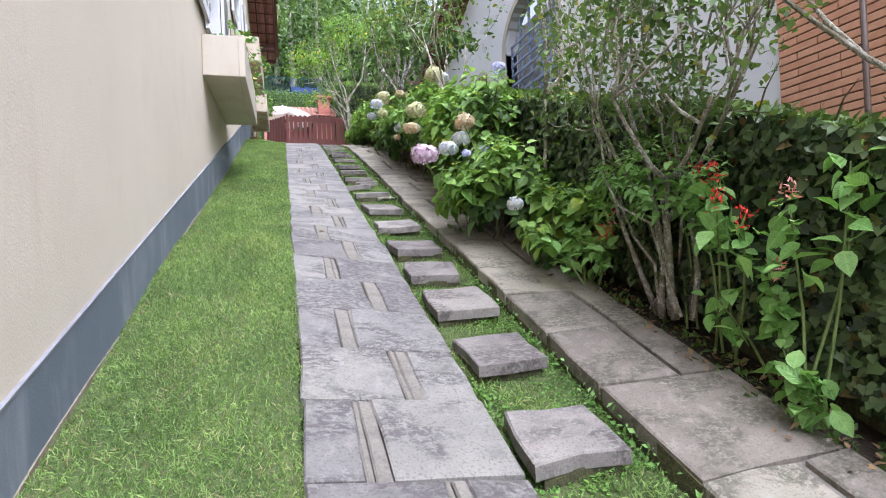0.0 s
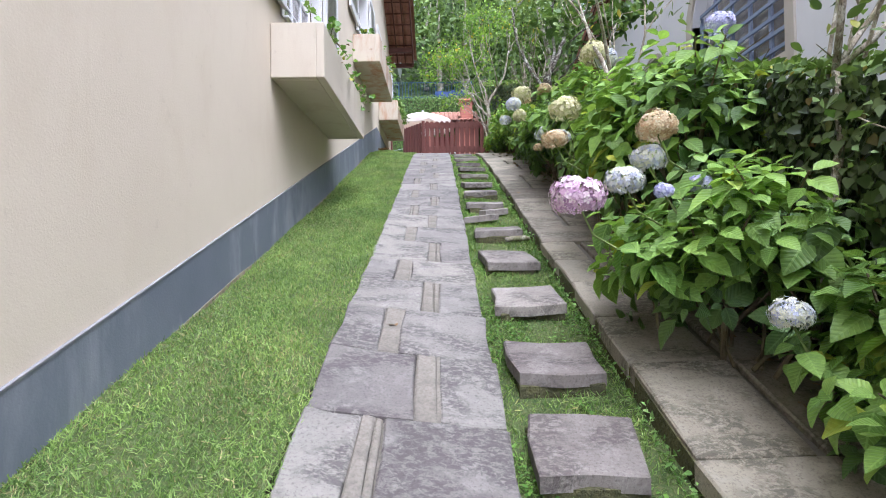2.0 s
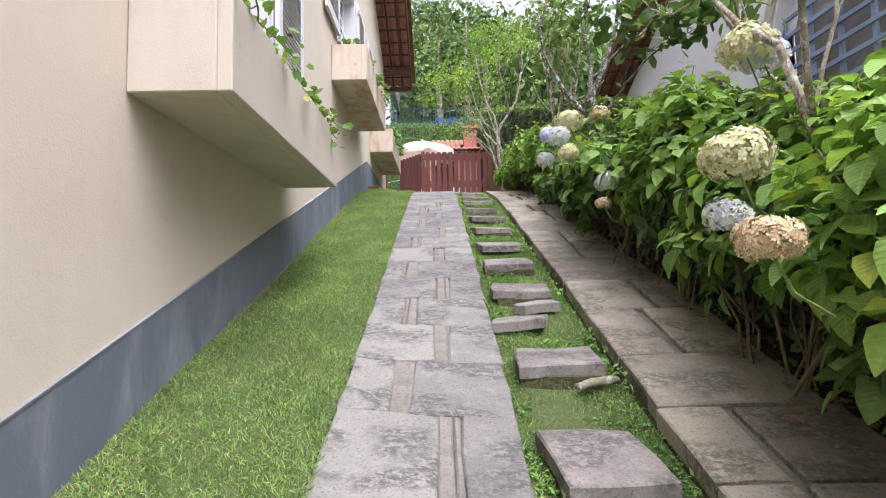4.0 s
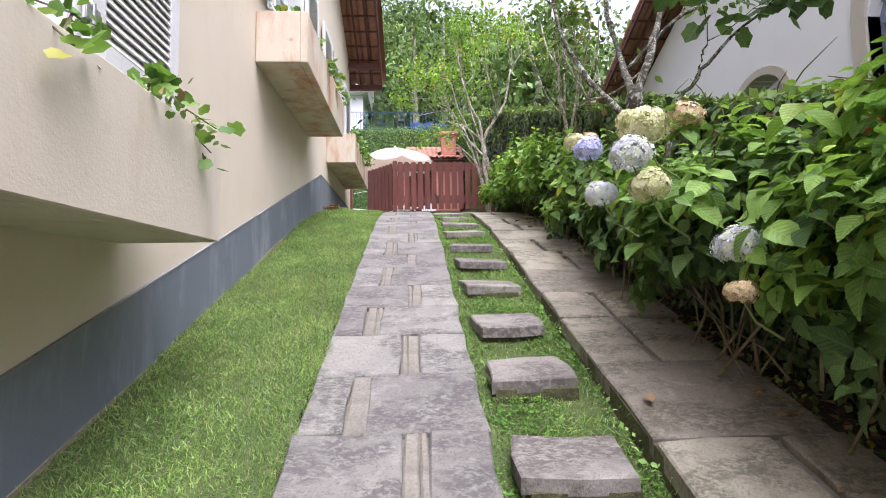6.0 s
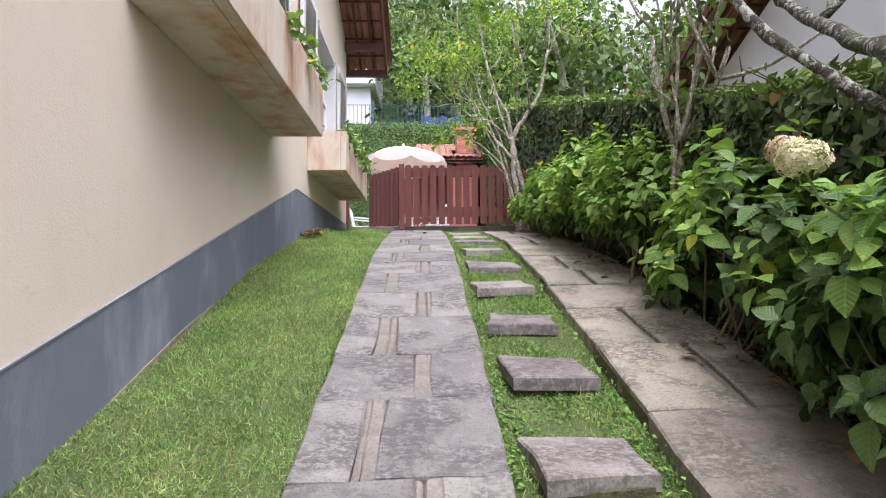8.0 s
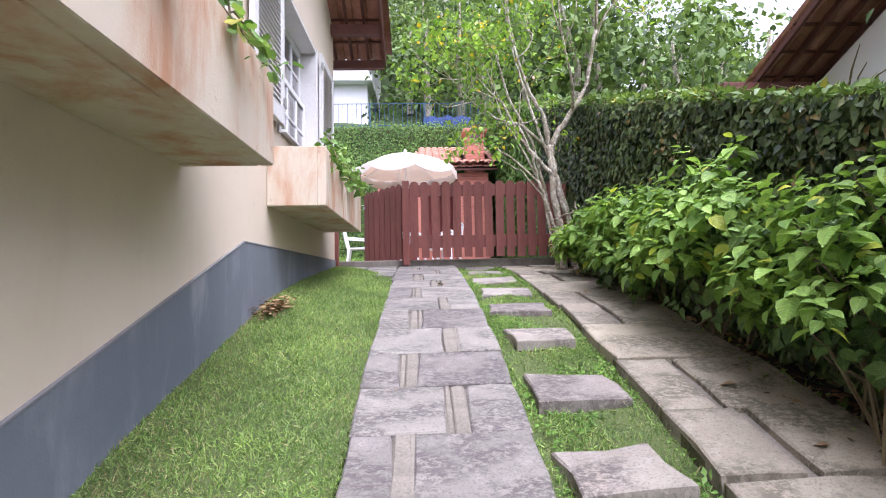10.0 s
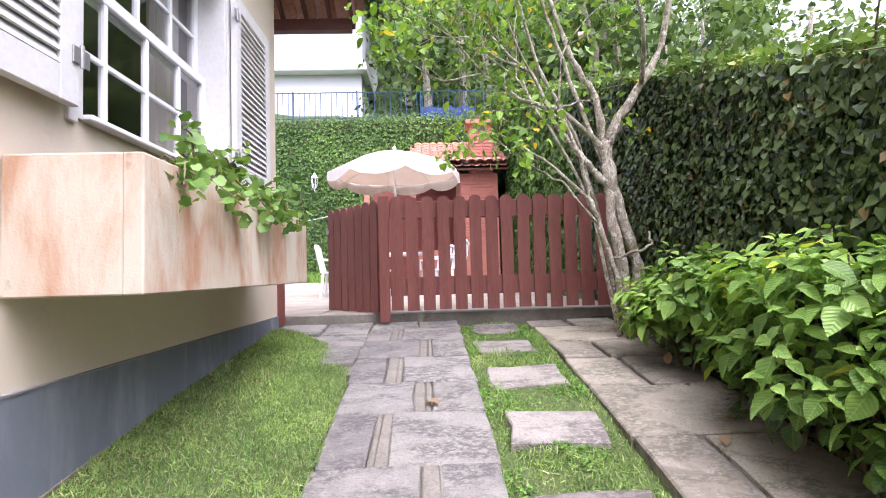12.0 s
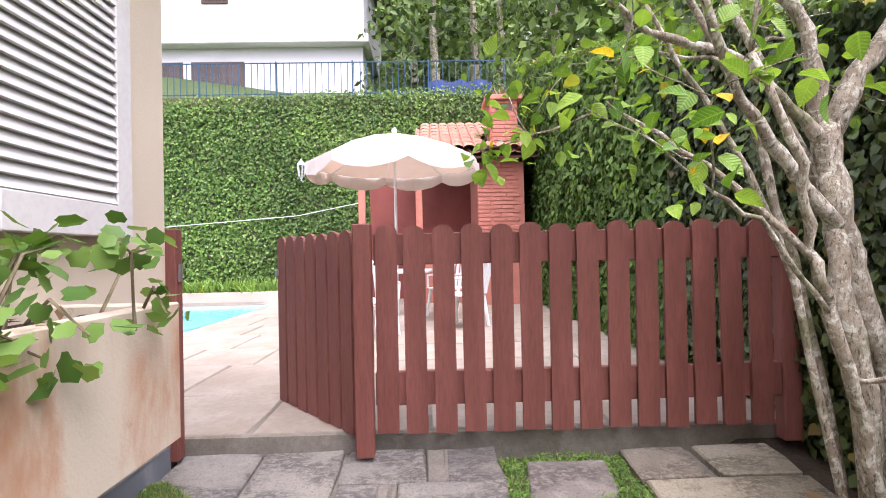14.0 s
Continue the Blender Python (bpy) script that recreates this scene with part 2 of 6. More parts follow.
M_STEM = surface("brown_stem", (0.11, 0.085, 0.05), (0.2, 0.17, 0.1), (0.06, 0.05, 0.03), 10, 60, 0.9, 0.5, 0.005)
M_GSTEM = surface("green_stem", (0.12, 0.18, 0.05), (0.2, 0.26, 0.08), (0.1, 0.08, 0.04), 10, 60, 0.7, 0.3, 0.003)
M_FENCE = surface("oxblood_fence_paint", (0.165, 0.056, 0.044), (0.215, 0.076, 0.06), (0.085, 0.034, 0.028), 2.5, 30, 0.6, 0.35, 0.004, (3, 3, 0.35), 19.0, 0.5)
M_TILE = surface("terracotta_tile", (0.33, 0.15, 0.1), (0.44, 0.23, 0.165), (0.17, 0.08, 0.06), 5, 30, 0.85, 0.5, 0.006, (1, 1, 1), 0.0, 0.5)
M_RAFTER = surface("brown_stained_timber", (0.085, 0.03, 0.022), (0.12, 0.045, 0.032), (0.05, 0.02, 0.015), 3, 30, 0.6, 0.3, 0.004)
M_BRICK = surface("salmon_painted_brick", (0.42, 0.16, 0.115), (0.5, 0.2, 0.15), (0.3, 0.11, 0.08), 3, 40, 0.8, 0.4, 0.005, (1, 1, 1), 11.0)
M_TERRA = surface("terracotta_brick", (0.5, 0.25, 0.15), (0.6, 0.33, 0.21), (0.4, 0.19, 0.11), 3, 40, 0.85, 0.4, 0.005, (1, 1, 1), 13.0)
M_MAROON = surface("maroon_wall_paint", (0.16, 0.042, 0.032), (0.2, 0.055, 0.042), (0.12, 0.035, 0.03), 2, 40, 0.7, 0.2, 0.003)
M_PATIO = surface("pale_quartzite", (0.25, 0.21, 0.168), (0.33, 0.288, 0.242), (0.2, 0.165, 0.13), 2.2, 24, 0.7, 0.3, 0.005, (1, 1, 1), 29.0, 0.5)
M_CANVAS = surface("white_canvas", (0.7, 0.655, 0.62), (0.76, 0.72, 0.68), (0.7, 0.64, 0.58), 3, 80, 0.8, 0.2, 0.002)
tr_nt = M_CANVAS.node_tree
tr_mix, tr_bsdf = tr_nt.nodes.new("ShaderNodeMixShader"), tr_nt.nodes.new("ShaderNodeBsdfTranslucent")
tr_bsdf.inputs[0].default_value = (0.8, 0.66, 0.54, 1)
tr_mix.inputs[0].default_value = 0.4
tr_nt.links.new(tr_nt.nodes["Principled BSDF"].outputs[0], tr_mix.inputs[1])
tr_nt.links.new(tr_bsdf.outputs[0], tr_mix.inputs[2])
tr_nt.links.new(tr_mix.outputs[0], tr_nt.nodes["Material Output"].inputs[0])
M_SILL = surface("stained_concrete", (0.15, 0.135, 0.11), (0.23, 0.21, 0.18), (0.07, 0.07, 0.045), 4, 40, 0.9, 0.6, 0.008)
M_BLUE_RAIL = surface("blue_rail_paint", (0.018, 0.06, 0.11), (0.025, 0.08, 0.14), (0.02, 0.05, 0.08), 2, 40, 0.6, 0.1, 0.002)
M_BLUE = surface("blue_shutter_paint", (0.2, 0.25, 0.38), (0.25, 0.3, 0.43), (0.12, 0.15, 0.25), 2, 40, 0.5, 0.1, 0.002)
M_DARKWOOD = surface("dark_window_frame", (0.09, 0.055, 0.04), (0.12, 0.075, 0.055), (0.05, 0.03, 0.02), 3, 40, 0.5, 0.1, 0.002)
M_METAL = surface("grey_hinge_metal", (0.3, 0.3, 0.3), (0.36, 0.36, 0.35), (0.2, 0.17, 0.14), 8, 60, 0.45, 0.2, 0.002, metal=0.8)
M_SOILED = surface("soiled_render", (0.2, 0.165, 0.115), (0.29, 0.245, 0.18), (0.1, 0.085, 0.055), 5, 40, 0.95, 0.6, 0.006, fine=0.6)
# Indoor dimness is put into this dull wall colour.
M_ROOM = surface("dimmed_room_tone", (0.22, 0.2, 0.17), (0.25, 0.23, 0.2), (0.18, 0.16, 0.14))
M_ROCK = surface("pale_hill_rock", (0.3, 0.27, 0.23), (0.45, 0.42, 0.38), (0.15, 0.13, 0.1), 0.6, 5, 0.9, 0.8, 0.1, fine=0.6)
M_HILL = surface("hillside_undergrowth", (0.035, 0.06, 0.018), (0.06, 0.09, 0.03), (0.03, 0.03, 0.015), 0.3, 4, 0.95, 0.8, 0.1)
M_DEAD = leaf_mat("dry_leaf", (0.12, 0.065, 0.036), (0.32, 0.21, 0.12), 0.8, 0.1)


def petal_mat(name, a, b2, c):
    m, nt, b = base_mat(name, 0.6)
    geo = nt.nodes.new("ShaderNodeNewGeometry")
    col = ramp(nt, geo.outputs["Random Per Island"], [(0.0, a), (0.5, b2), (1.0, c)])
    nt.links.new(col, b.inputs["Base Color"])
    return m


M_PINK = petal_mat("pink_petal", (0.52, 0.32, 0.5), (0.7, 0.48, 0.63), (0.8, 0.74, 0.7))
M_LILAC = petal_mat("lilac_petal", (0.38, 0.38, 0.7), (0.52, 0.52, 0.78), (0.72, 0.72, 0.84))
M_GREENISH = petal_mat("green_cream_petal", (0.4, 0.42, 0.16), (0.58, 0.57, 0.3), (0.7, 0.64, 0.44))
M_TAN = petal_mat("dried_tan_petal", (0.42, 0.27, 0.14), (0.58, 0.44, 0.25), (0.64, 0.57, 0.38))
M_PALE = petal_mat("pale_blue_petal", (0.42, 0.46, 0.62), (0.64, 0.66, 0.64), (0.66, 0.66, 0.46))
M_RED = petal_mat("red_petal", (0.55, 0.02, 0.015), (0.7, 0.04, 0.025), (0.75, 0.09, 0.05))
M_CORAL = petal_mat("coral_petal", (0.7, 0.18, 0.14), (0.75, 0.3, 0.25), (0.78, 0.45, 0.38))


def glass_mat():
    m, nt, b = base_mat("window_glass", 0.03)
    b.inputs["Transmission Weight"].default_value = 1.0
    b.inputs["IOR"].default_value = 1.45
    return m


def water_mat():
    m, nt, b = base_mat("pool_water", 0.05)
    v = coords(nt)
    n = noise_tex(nt, v, 5, 3, 0.5)
    nt.links.new(ramp(nt, n, [(0.3, (0.1, 0.42, 0.55)), (0.7, (0.2, 0.55, 0.66))]), b.inputs["Base Color"])
    add_bump(nt, b, n, 0.1, 0.02)
    return m


M_GLASS, M_WATER = glass_mat(), water_mat()


# ---- mesh helpers ----
def thing(name, label, category, group="", kind="", at=(0, 0, 0)):
    ob = new(name)
    ob.location = at
    return tagged(ob, label, category, group, kind)


def finish(bm, name, material, smooth=False):
    me = bpy.data.meshes.new(name)
    bmesh.ops.recalc_face_normals(bm, faces=bm.faces)
    bm.to_mesh(me)
    bm.free()
    me.materials.append(material)
    if smooth:
        me.polygons.foreach_set("use_smooth", [True] * len(me.polygons))
    return me


def part(name, bm, material, parent=None, label="", smooth=False):
    """One bmesh as one mesh object, under its thing or part."""
    ob = new(name, finish(bm, name, material, smooth))
    if parent is not None:
        ob.parent = parent
        up = parent
        off = Vector((0, 0, 0))
        while up is not None:
            off += up.location
            up = up.parent
        ob.location = -off
    if label:
        ob["label"] = label
    return ob


def shared(name, me, parent, m):
    ob = new(name, me)
    ob.parent = parent
    ob.matrix_basis = m
    return ob


def structure(name, bm, material, label, category):
    return tagged(part(name, bm, material), label, category, "", "structure")


def add_box(bm, x0, x1, y0, y1, z0, z1, bevel=0.0):
    """A box, with its edges bevelled when asked."""
    r = bmesh.ops.create_cube(bm, size=1.0)
    vs = r["verts"]
    for v in vs:
        v.co = Vector((x0 + (v.co.x + 0.5) * (x1 - x0), y0 + (v.co.y + 0.5) * (y1 - y0), z0 + (v.co.z + 0.5) * (z1 - z0)))
    if bevel > 0:
        es = list({e for v in vs for e in v.link_edges})
        bmesh.ops.bevel(bm, geom=es, offset=bevel, segments=1, affect="EDGES")
    return vs


def box(x0, x1, y0, y1, z0, z1, bevel=0.0):
    bm = bmesh.new()
    add_box(bm, x0, x1, y0, y1, z0, z1, bevel)
    return bm


def add_tube(bm, pts, radii, sides=6):
    """A tapered tube along points."""
    rings = []
    n = len(pts)
    for i, p in enumerate(pts):
        p = Vector(p)
        d = (Vector(pts[min(i + 1, n - 1)]) - Vector(pts[max(i - 1, 0)])).normalized()
        a = d.orthogonal().normalized() if abs(d.z) > 0.95 else d.cross(Vector((0, 0, 1))).normalized()
        b = d.cross(a)
        r = radii[i] if isinstance(radii, (list, tuple)) else radii
        rings.append([bm.verts.new(p + r * (math.cos(k * math.tau / sides) * a + math.sin(k * math.tau / sides) * b)) for k in range(sides)])
    for r0, r1 in zip(rings, rings[1:]):
        for k in range(sides):
            bm.faces.new((r0[k], r0[(k + 1) % sides], r1[(k + 1) % sides], r1[k]))
    bm.faces.new(rings[0])
    bm.faces.new(rings[-1])


def add_prism(bm, outline, lo, hi, axis="x"):
    """An outline in the plane across axis, drawn out from lo to hi."""
    def at(a, b, c):
        return {"x": (c, a, b), "y": (a, c, b), "z": (a, b, c)}[axis]
    v0 = [bm.verts.new(at(a, b, lo)) for a, b in outline]
    v1 = [bm.verts.new(at(a, b, hi)) for a, b in outline]
    k = len(outline)
    bm.faces.new(v0)
    bm.faces.new(v1)
    for i in range(k):
        bm.faces.new((v0[i], v0[(i + 1) % k], v1[(i + 1) % k], v1[i]))


LEAF_Y = np.array([0.0, 0.13, 0.34, 0.56, 0.78, 1.0])


def leaf_shape(width, fold=0.12, droop=0.18):
    """An ovate leaf, one long, along +y, folded along its rib, drooping, its rim a little wavy."""
    half = np.array([0.02, 0.33, 0.5, 0.47, 0.28, 0.006]) * width
    verts = []
    for k, (y, h) in enumerate(zip(LEAF_Y, half)):
        z = -droop * y * y
        lift = fold * h / max(width, 1e-6)
        ruffle = 0.035 * width * math.sin(2.3 * k)
        verts += [(-h, y + 0.02, z + lift + ruffle), (0, y, z), (h, y + 0.02, z + lift - ruffle)]
    faces = []
    for i in range(5):
        a = 3 * i
        faces += [(a, a + 1, a + 4, a + 3), (a + 1, a + 2, a + 5, a + 4)]
    return np.array(verts, float), np.array(faces)


def lobed_leaf():
    """A broad five-lobed leaf, as wide as long, cupped."""
    rim = [(0.0, 0.12), (-0.28, 0.02), (-0.5, 0.22), (-0.45, 0.42), (-0.47, 0.68), (-0.24, 0.8), (0.0, 0.96), (0.24, 0.8), (0.47, 0.68), (0.45, 0.42), (0.5, 0.22), (0.28, 0.02)]
    verts = [(0.0, 0.42, -0.08)] + [(x, y, 0.12 * abs(x) - 0.1 * y * y) for x, y in rim]
    k = len(rim)
    return np.array(verts, float), [(0, 1 + (i + 1) % k, 1 + i) for i in range(k)]


def small_leaf(width):
    v = np.array([(0, 0, 0), (-width / 2, 0.5, 0.06), (0, 0.5, 0.0), (width / 2, 0.5, 0.06), (0, 1, -0.1)], float)
    return v, [(0, 2, 1), (0, 3, 2), (1, 2, 4), (2, 3, 4)]


def scatter(name, shape, P, D, N, S, material, parent=None, label="", smooth=True):
    """Many copies of one small shape in one mesh: at P, along D, facing N, S long."""
    tv, tf = shape
    tf = [tuple(f) for f in tf]
    P, D, N, S = (np.asarray(a, float) for a in (P, D, N, S))
    D = D / (np.linalg.norm(D, axis=1, keepdims=True) + 1e-9)
    X = np.cross(D, N)
    X /= np.linalg.norm(X, axis=1, keepdims=True) + 1e-9
    Z = np.cross(X, D)
    n, k = len(P), len(tv)
    co = P[:, None, :] + S[:, None, None] * (tv[None, :, 0:1] * X[:, None, :] + tv[None, :, 1:2] * D[:, None, :] + tv[None, :, 2:3] * Z[:, None, :])
    flat = np.concatenate([np.array(f) for f in tf])
    sizes = np.array([len(f) for f in tf])
    me = bpy.data.meshes.new(name)
    me.vertices.add(n * k)
    me.vertices.foreach_set("co", co.astype(np.float32).ravel())
    loops = (np.arange(n)[:, None] * k + flat[None, :]).ravel()
    me.loops.add(len(loops))
    me.loops.foreach_set("vertex_index", loops.astype(np.int32))
    tot = np.tile(sizes, n)
    me.polygons.add(len(tot))
    me.polygons.foreach_set("loop_start", np.concatenate([[0], np.cumsum(tot)[:-1]]).astype(np.int32))
    me.polygons.foreach_set("use_smooth", np.full(len(tot), smooth))
    uv = np.stack([tv[:, 0] / max(np.abs(tv[:, 0]).max(), 1e-6), tv[:, 1]], 1)
    me.uv_layers.new(name="leaf").data.foreach_set("uv", np.tile(uv[flat], (n, 1)).astype(np.float32).ravel())
    me.update(calc_edges=True)
    me.materials.append(material)
    ob = new(name, me)
    if parent is not None:
        ob.parent = parent
        ob.location = -parent.location
    if label:
        ob["label"] = label
    return ob


rng = np.random.default_rng(7)


def unit(n):
    v = rng.normal(size=(n, 3))
    return v / np.linalg.norm(v, axis=1, keepdims=True)


# ---- the lie of the land ----
GROUND_Y = [-40, -4, 3.1, 4.18, 5.35, 7.24, 8.96, 10.0, 11.06, 11.85, 13.14, 14.17, 15.04, 16.92, 18.05]
GROUND_Z = [-9.0, -1.15, 1.30, 1.67, 2.06, 2.62, 3.18, 3.51, 3.87, 4.13, 4.54, 4.81, 5.0, 5.29, 5.40]
PATIO = 5.5
WALL_X = -0.388


def gz(y):
    return float(np.interp(y, GROUND_Y, GROUND_Z))


def fall(y):
    return float(np.interp(y, [5, 9.5], [0.14, 0.0]))


def path_z(x, y):
    """Height of the paving: the ramp, with its fall to the side."""
    return gz(y) - fall(y) * (min(max(x, 0.5), 1.3) - 0.5)


def gap_z(y):
    return path_z(1.3, y) - float(np.interp(y, [9, 14, 17], [0.15, 0.09, 0.05]))


def hedge_top(y):
    return 2.31 + 0.343 * (y - 2.38)


# ---- ground ----
def hill_z(x, y):
    """The wooded slope above the retaining wall, lower to the side."""
    steep = float(np.interp(x, [14, 34], [0.54, 0.2]))
    return 10.15 + min(max(0.0, y - 31), 33) * steep


def ground_sheet():
    xs = [-300, -120, -60, -30, -12, -6, -2, -0.6, -0.38, 0.5, 1.3, 1.95, 2.6, 2.95, 3.1, 3.25, 4.2, 5.5, 8, 12, 20, 35, 60, 120, 300]
    ys = [-200, -80, -40, -20, -10, -4] + [0.5 * i for i in range(-4, 36)] + [18.05, 18.2, 20, 23, 26.5, 26.95, 27.2, 29, 31, 34, 38, 42, 47, 52, 58, 64, 80, 120, 250]
    bm = bmesh.new()
    rows = []
    for y in ys:
        row = []
        for x in xs:
            if y <= 18.06:
                z = gz(max(y, -40)) - (0.4 if x < 2.3 else 0.17)
                if 2.55 < x < 3.15:
                    z = path_z(2.0, y) - 0.05
                if x >= 3.2:
                    z = hedge_top(y) - 0.9
            elif y < 27:
                z = PATIO - 0.06 if x < 3.2 else hedge_top(y) - 0.9
            else:
                z = hill_z(x, y) + 0.8 * math.sin(x * 0.21 + y * 0.13)
                z = 10.1 if y < 29 else z
            row.append(bm.verts.new((x, y, z)))
        rows.append(row)
    for r0, r1 in zip(rows, rows[1:]):
        for i in range(len(xs) - 1):
            bm.faces.new((r0[i], r0[i + 1], r1[i + 1], r1[i]))
    return bm


land = structure("ground", ground_sheet(), M_SOIL, "dark garden soil rising to a green hillside", "ground")
land.data.materials.append(M_HILL)
for p in land.data.polygons:
    if p.center.y > 26.9 or p.center.x > 3.2 or p.center.x < -0.6 or p.center.y < -4:
        p.material_index = 1


def strip_slab(x0, x1, y0, y1, top, bottom=-0.3, step=0.4):
    """A sloping slab that follows the ramp."""
    bm = bmesh.new()
    n = max(2, int((y1 - y0) / step))
    prev = None
    for i in range(n + 1):
        y = y0 + (y1 - y0) * i / n
        ring = [bm.verts.new((x0, y, top(x0, y))), bm.verts.new((x1, y, top(x1, y))), bm.verts.new((x1, y, top(x1, y) + bottom)), bm.verts.new((x0, y, top(x0, y) + bottom))]
        if prev:
            for k in range(4):
                bm.faces.new((prev[k], prev[(k + 1) % 4], ring[(k + 1) % 4], ring[k]))
        else:
            bm.faces.new(ring)
        prev = ring
    bm.faces.new(prev)
    return bm


PX0, PX1, RX0, RX1 = 0.5, 1.285, 1.95, 2.74
path_bed = structure("path_1", strip_slab(PX0 + 0.01, PX1 - 0.012, -3, 18.14, lambda x, y: path_z(x, y) - 0.03), M_MORTAR, "sandy mortar bed of the slate wheel track", "path")
path_bed_r = structure("path_2", strip_slab(RX0 + 0.012, RX1 - 0.02, -3, 18.14, lambda x, y: path_z(x, y) - 0.05), M_MORTAR, "sandy mortar bed of the mossy wheel track", "path")
structure("path_edge", strip_slab(RX0, RX0 + 0.011, -3, 18.14, lambda x, y: path_z(x, y) - 0.045, -0.2), M_MOSS, "moss-covered stone edge of the wheel track", "kerb")


def lawn_top(x, y):
    k = (0.5 - x) / 0.89
    rise = float(np.interp(y, [2, 9, 12, 15, 18], [-0.05, 0.0, 0.05, 0.10, 0.02]))
    return gz(y) - 0.012 + rise * k + 0.015 * math.sin(9 * x + 2.3 * y)


def lawn_edge(y):
    """Where the lawn ends at the paving; it curves in before the gate."""
    return float(np.interp(y, [16.3, 16.8, 17.2, 17.55, 17.8], [0.49, 0.44, 0.28, 0.0, -0.3]))


def lawn_mesh():
    bm = bmesh.new()
    prev = None
    ys = [-3 + 0.25 * i for i in range(int((17.8 + 3) / 0.25) + 1)]
    for y in ys:
        x1 = lawn_edge(y)
        row = []
        for k in range(9):
            x = WALL_X + (x1 - WALL_X) * k / 8
            row.append(bm.verts.new((x, y, lawn_top(x, y))))
        if prev:
            for k in range(8):
                bm.faces.new((prev[k], prev[k + 1], row[k + 1], row[k]))
        prev = row
    return bm


structure("lawn", lawn_mesh(), M_TURF, "short green lawn beside the house wall", "lawn")
structure("grass_strip", strip_slab(PX1 - 0.005, RX0 - 0.002, -3, 18.12, lambda x, y: gap_z(y) + 0.012 * math.sin(11 * x + 5 * y), -0.2, 0.15), M_TURF, "grass strip between the wheel tracks", "lawn")

# sill and patio beyond the gate
structure("gate_sill", box(-0.42, 2.98, 18.14, 18.42, 5.1, PATIO - 0.004, 0.01), M_SILL, "rough concrete step under the gate", "step")
structure("patio", box(-16, 2.99, 18.42, 26.5, 5.2, PATIO - 0.012), M_MORTAR, "pale stone poolside paving", "pavement")

# ---- the cream house ----
WINDOWS = ((7.20, 4.03), (11.39, 5.82), (14.99, 5.82))   # planter's start and underside


def gable(y):
    return min(8.62 + 0.5 * (18.3 - y), 8.62 + 0.5 * (y + 3.0))


def house_wall():
    """The gable wall with three window openings through it."""
    cuts = sorted({-8.0, 3.0, 18.0} | {p + 0.34 for p, z in WINDOWS} | {p + 1.84 for p, z in WINDOWS})
    bm = bmesh.new()
    for a, b in zip(cuts, cuts[1:]):
        hole = [z for p, z in WINDOWS if abs(p + 0.34 - a) < 1e-6]
        lo = (gz(a) - 0.8, gz(b) - 0.8)
        hi = (gable(a), gable(b))
        spans = [(lo, hi)]
        if hole:
            s0, s1 = hole[0] + 0.7, hole[0] + 2.1
            spans = [(lo, (s0, s0)), ((s1, s1), hi)]
        for (l0, l1), (h0, h1) in spans:
            add_prism(bm, [(a, l0), (b, l1), (b, h1), (a, h0)], WALL_X - 0.26, WALL_X, "x")
    bmesh.ops.remove_doubles(bm, verts=bm.verts, dist=1e-4)
    return bm


structure("wall_east", house_wall(), M_WALL, "cream painted plaster house wall", "wall")
structure("wall_north", box(-9, WALL_X - 0.262, 17.75, 17.998, 4.5, 8.72), M_WALL, "cream painted plaster end wall", "wall")


def plinth_top(y):
    return min(5.50, 1.56 + 0.3458 * (y - 3.1))


def plinth():
    bm = bmesh.new()
    ys = [-8, 0, 5, 10, 14.49, 18.004]
    add_prism(bm, [(y, gz(y) - 0.5) for y in ys] + [(y, plinth_top(y)) for y in reversed(ys)], WALL_X - 0.02, WALL_X + 0.012, "x")
    return bm


structure("plinth", plinth(), M_PLINTH, "grey painted plinth with pale drips", "plinth")
bm = bmesh.new()
ys = [-8, 14.49, 18.0]
add_prism(bm, [(y, plinth_top(y) + 0.001) for y in ys] + [(y, plinth_top(y) + 0.009) for y in reversed(ys)], WALL_X - 0.01, WALL_X + 0.016, "x")
structure("trim", bm, M_PLINTH_CAP, "pale line along the top of the plinth", "trim")

# strip of bare render where the paint stops above the lawn
bm = bmesh.new()
ys = [-2 + 0.5 * k for k in range(36)]
foot = [gz(y) - 0.014 + float(np.interp(y, [2, 9, 12, 15, 18], [-0.05, 0.0, 0.05, 0.10, 0.02])) for y in ys]
add_prism(bm, [(y, z - 0.06) for y, z in zip(ys, foot)] + [(y, z + 0.0 + 0.02 * math.sin(2.1 * y + 1.2) + 0.008 * math.sin(9 * y)) for y, z in reversed(list(zip(ys, foot)))], WALL_X + 0.005, WALL_X + 0.018, "x")
structure("trim", bm, M_SOILED, "strip of bare beige render at the foot of the plinth", "trim")

# rooms behind the windows: plain boxes, the unlit look put into their wall colour
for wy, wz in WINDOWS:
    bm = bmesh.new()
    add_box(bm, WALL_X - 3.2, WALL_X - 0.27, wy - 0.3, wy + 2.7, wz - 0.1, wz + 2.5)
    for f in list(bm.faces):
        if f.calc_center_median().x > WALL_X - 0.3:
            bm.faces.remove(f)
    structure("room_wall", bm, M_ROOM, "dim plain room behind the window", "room")


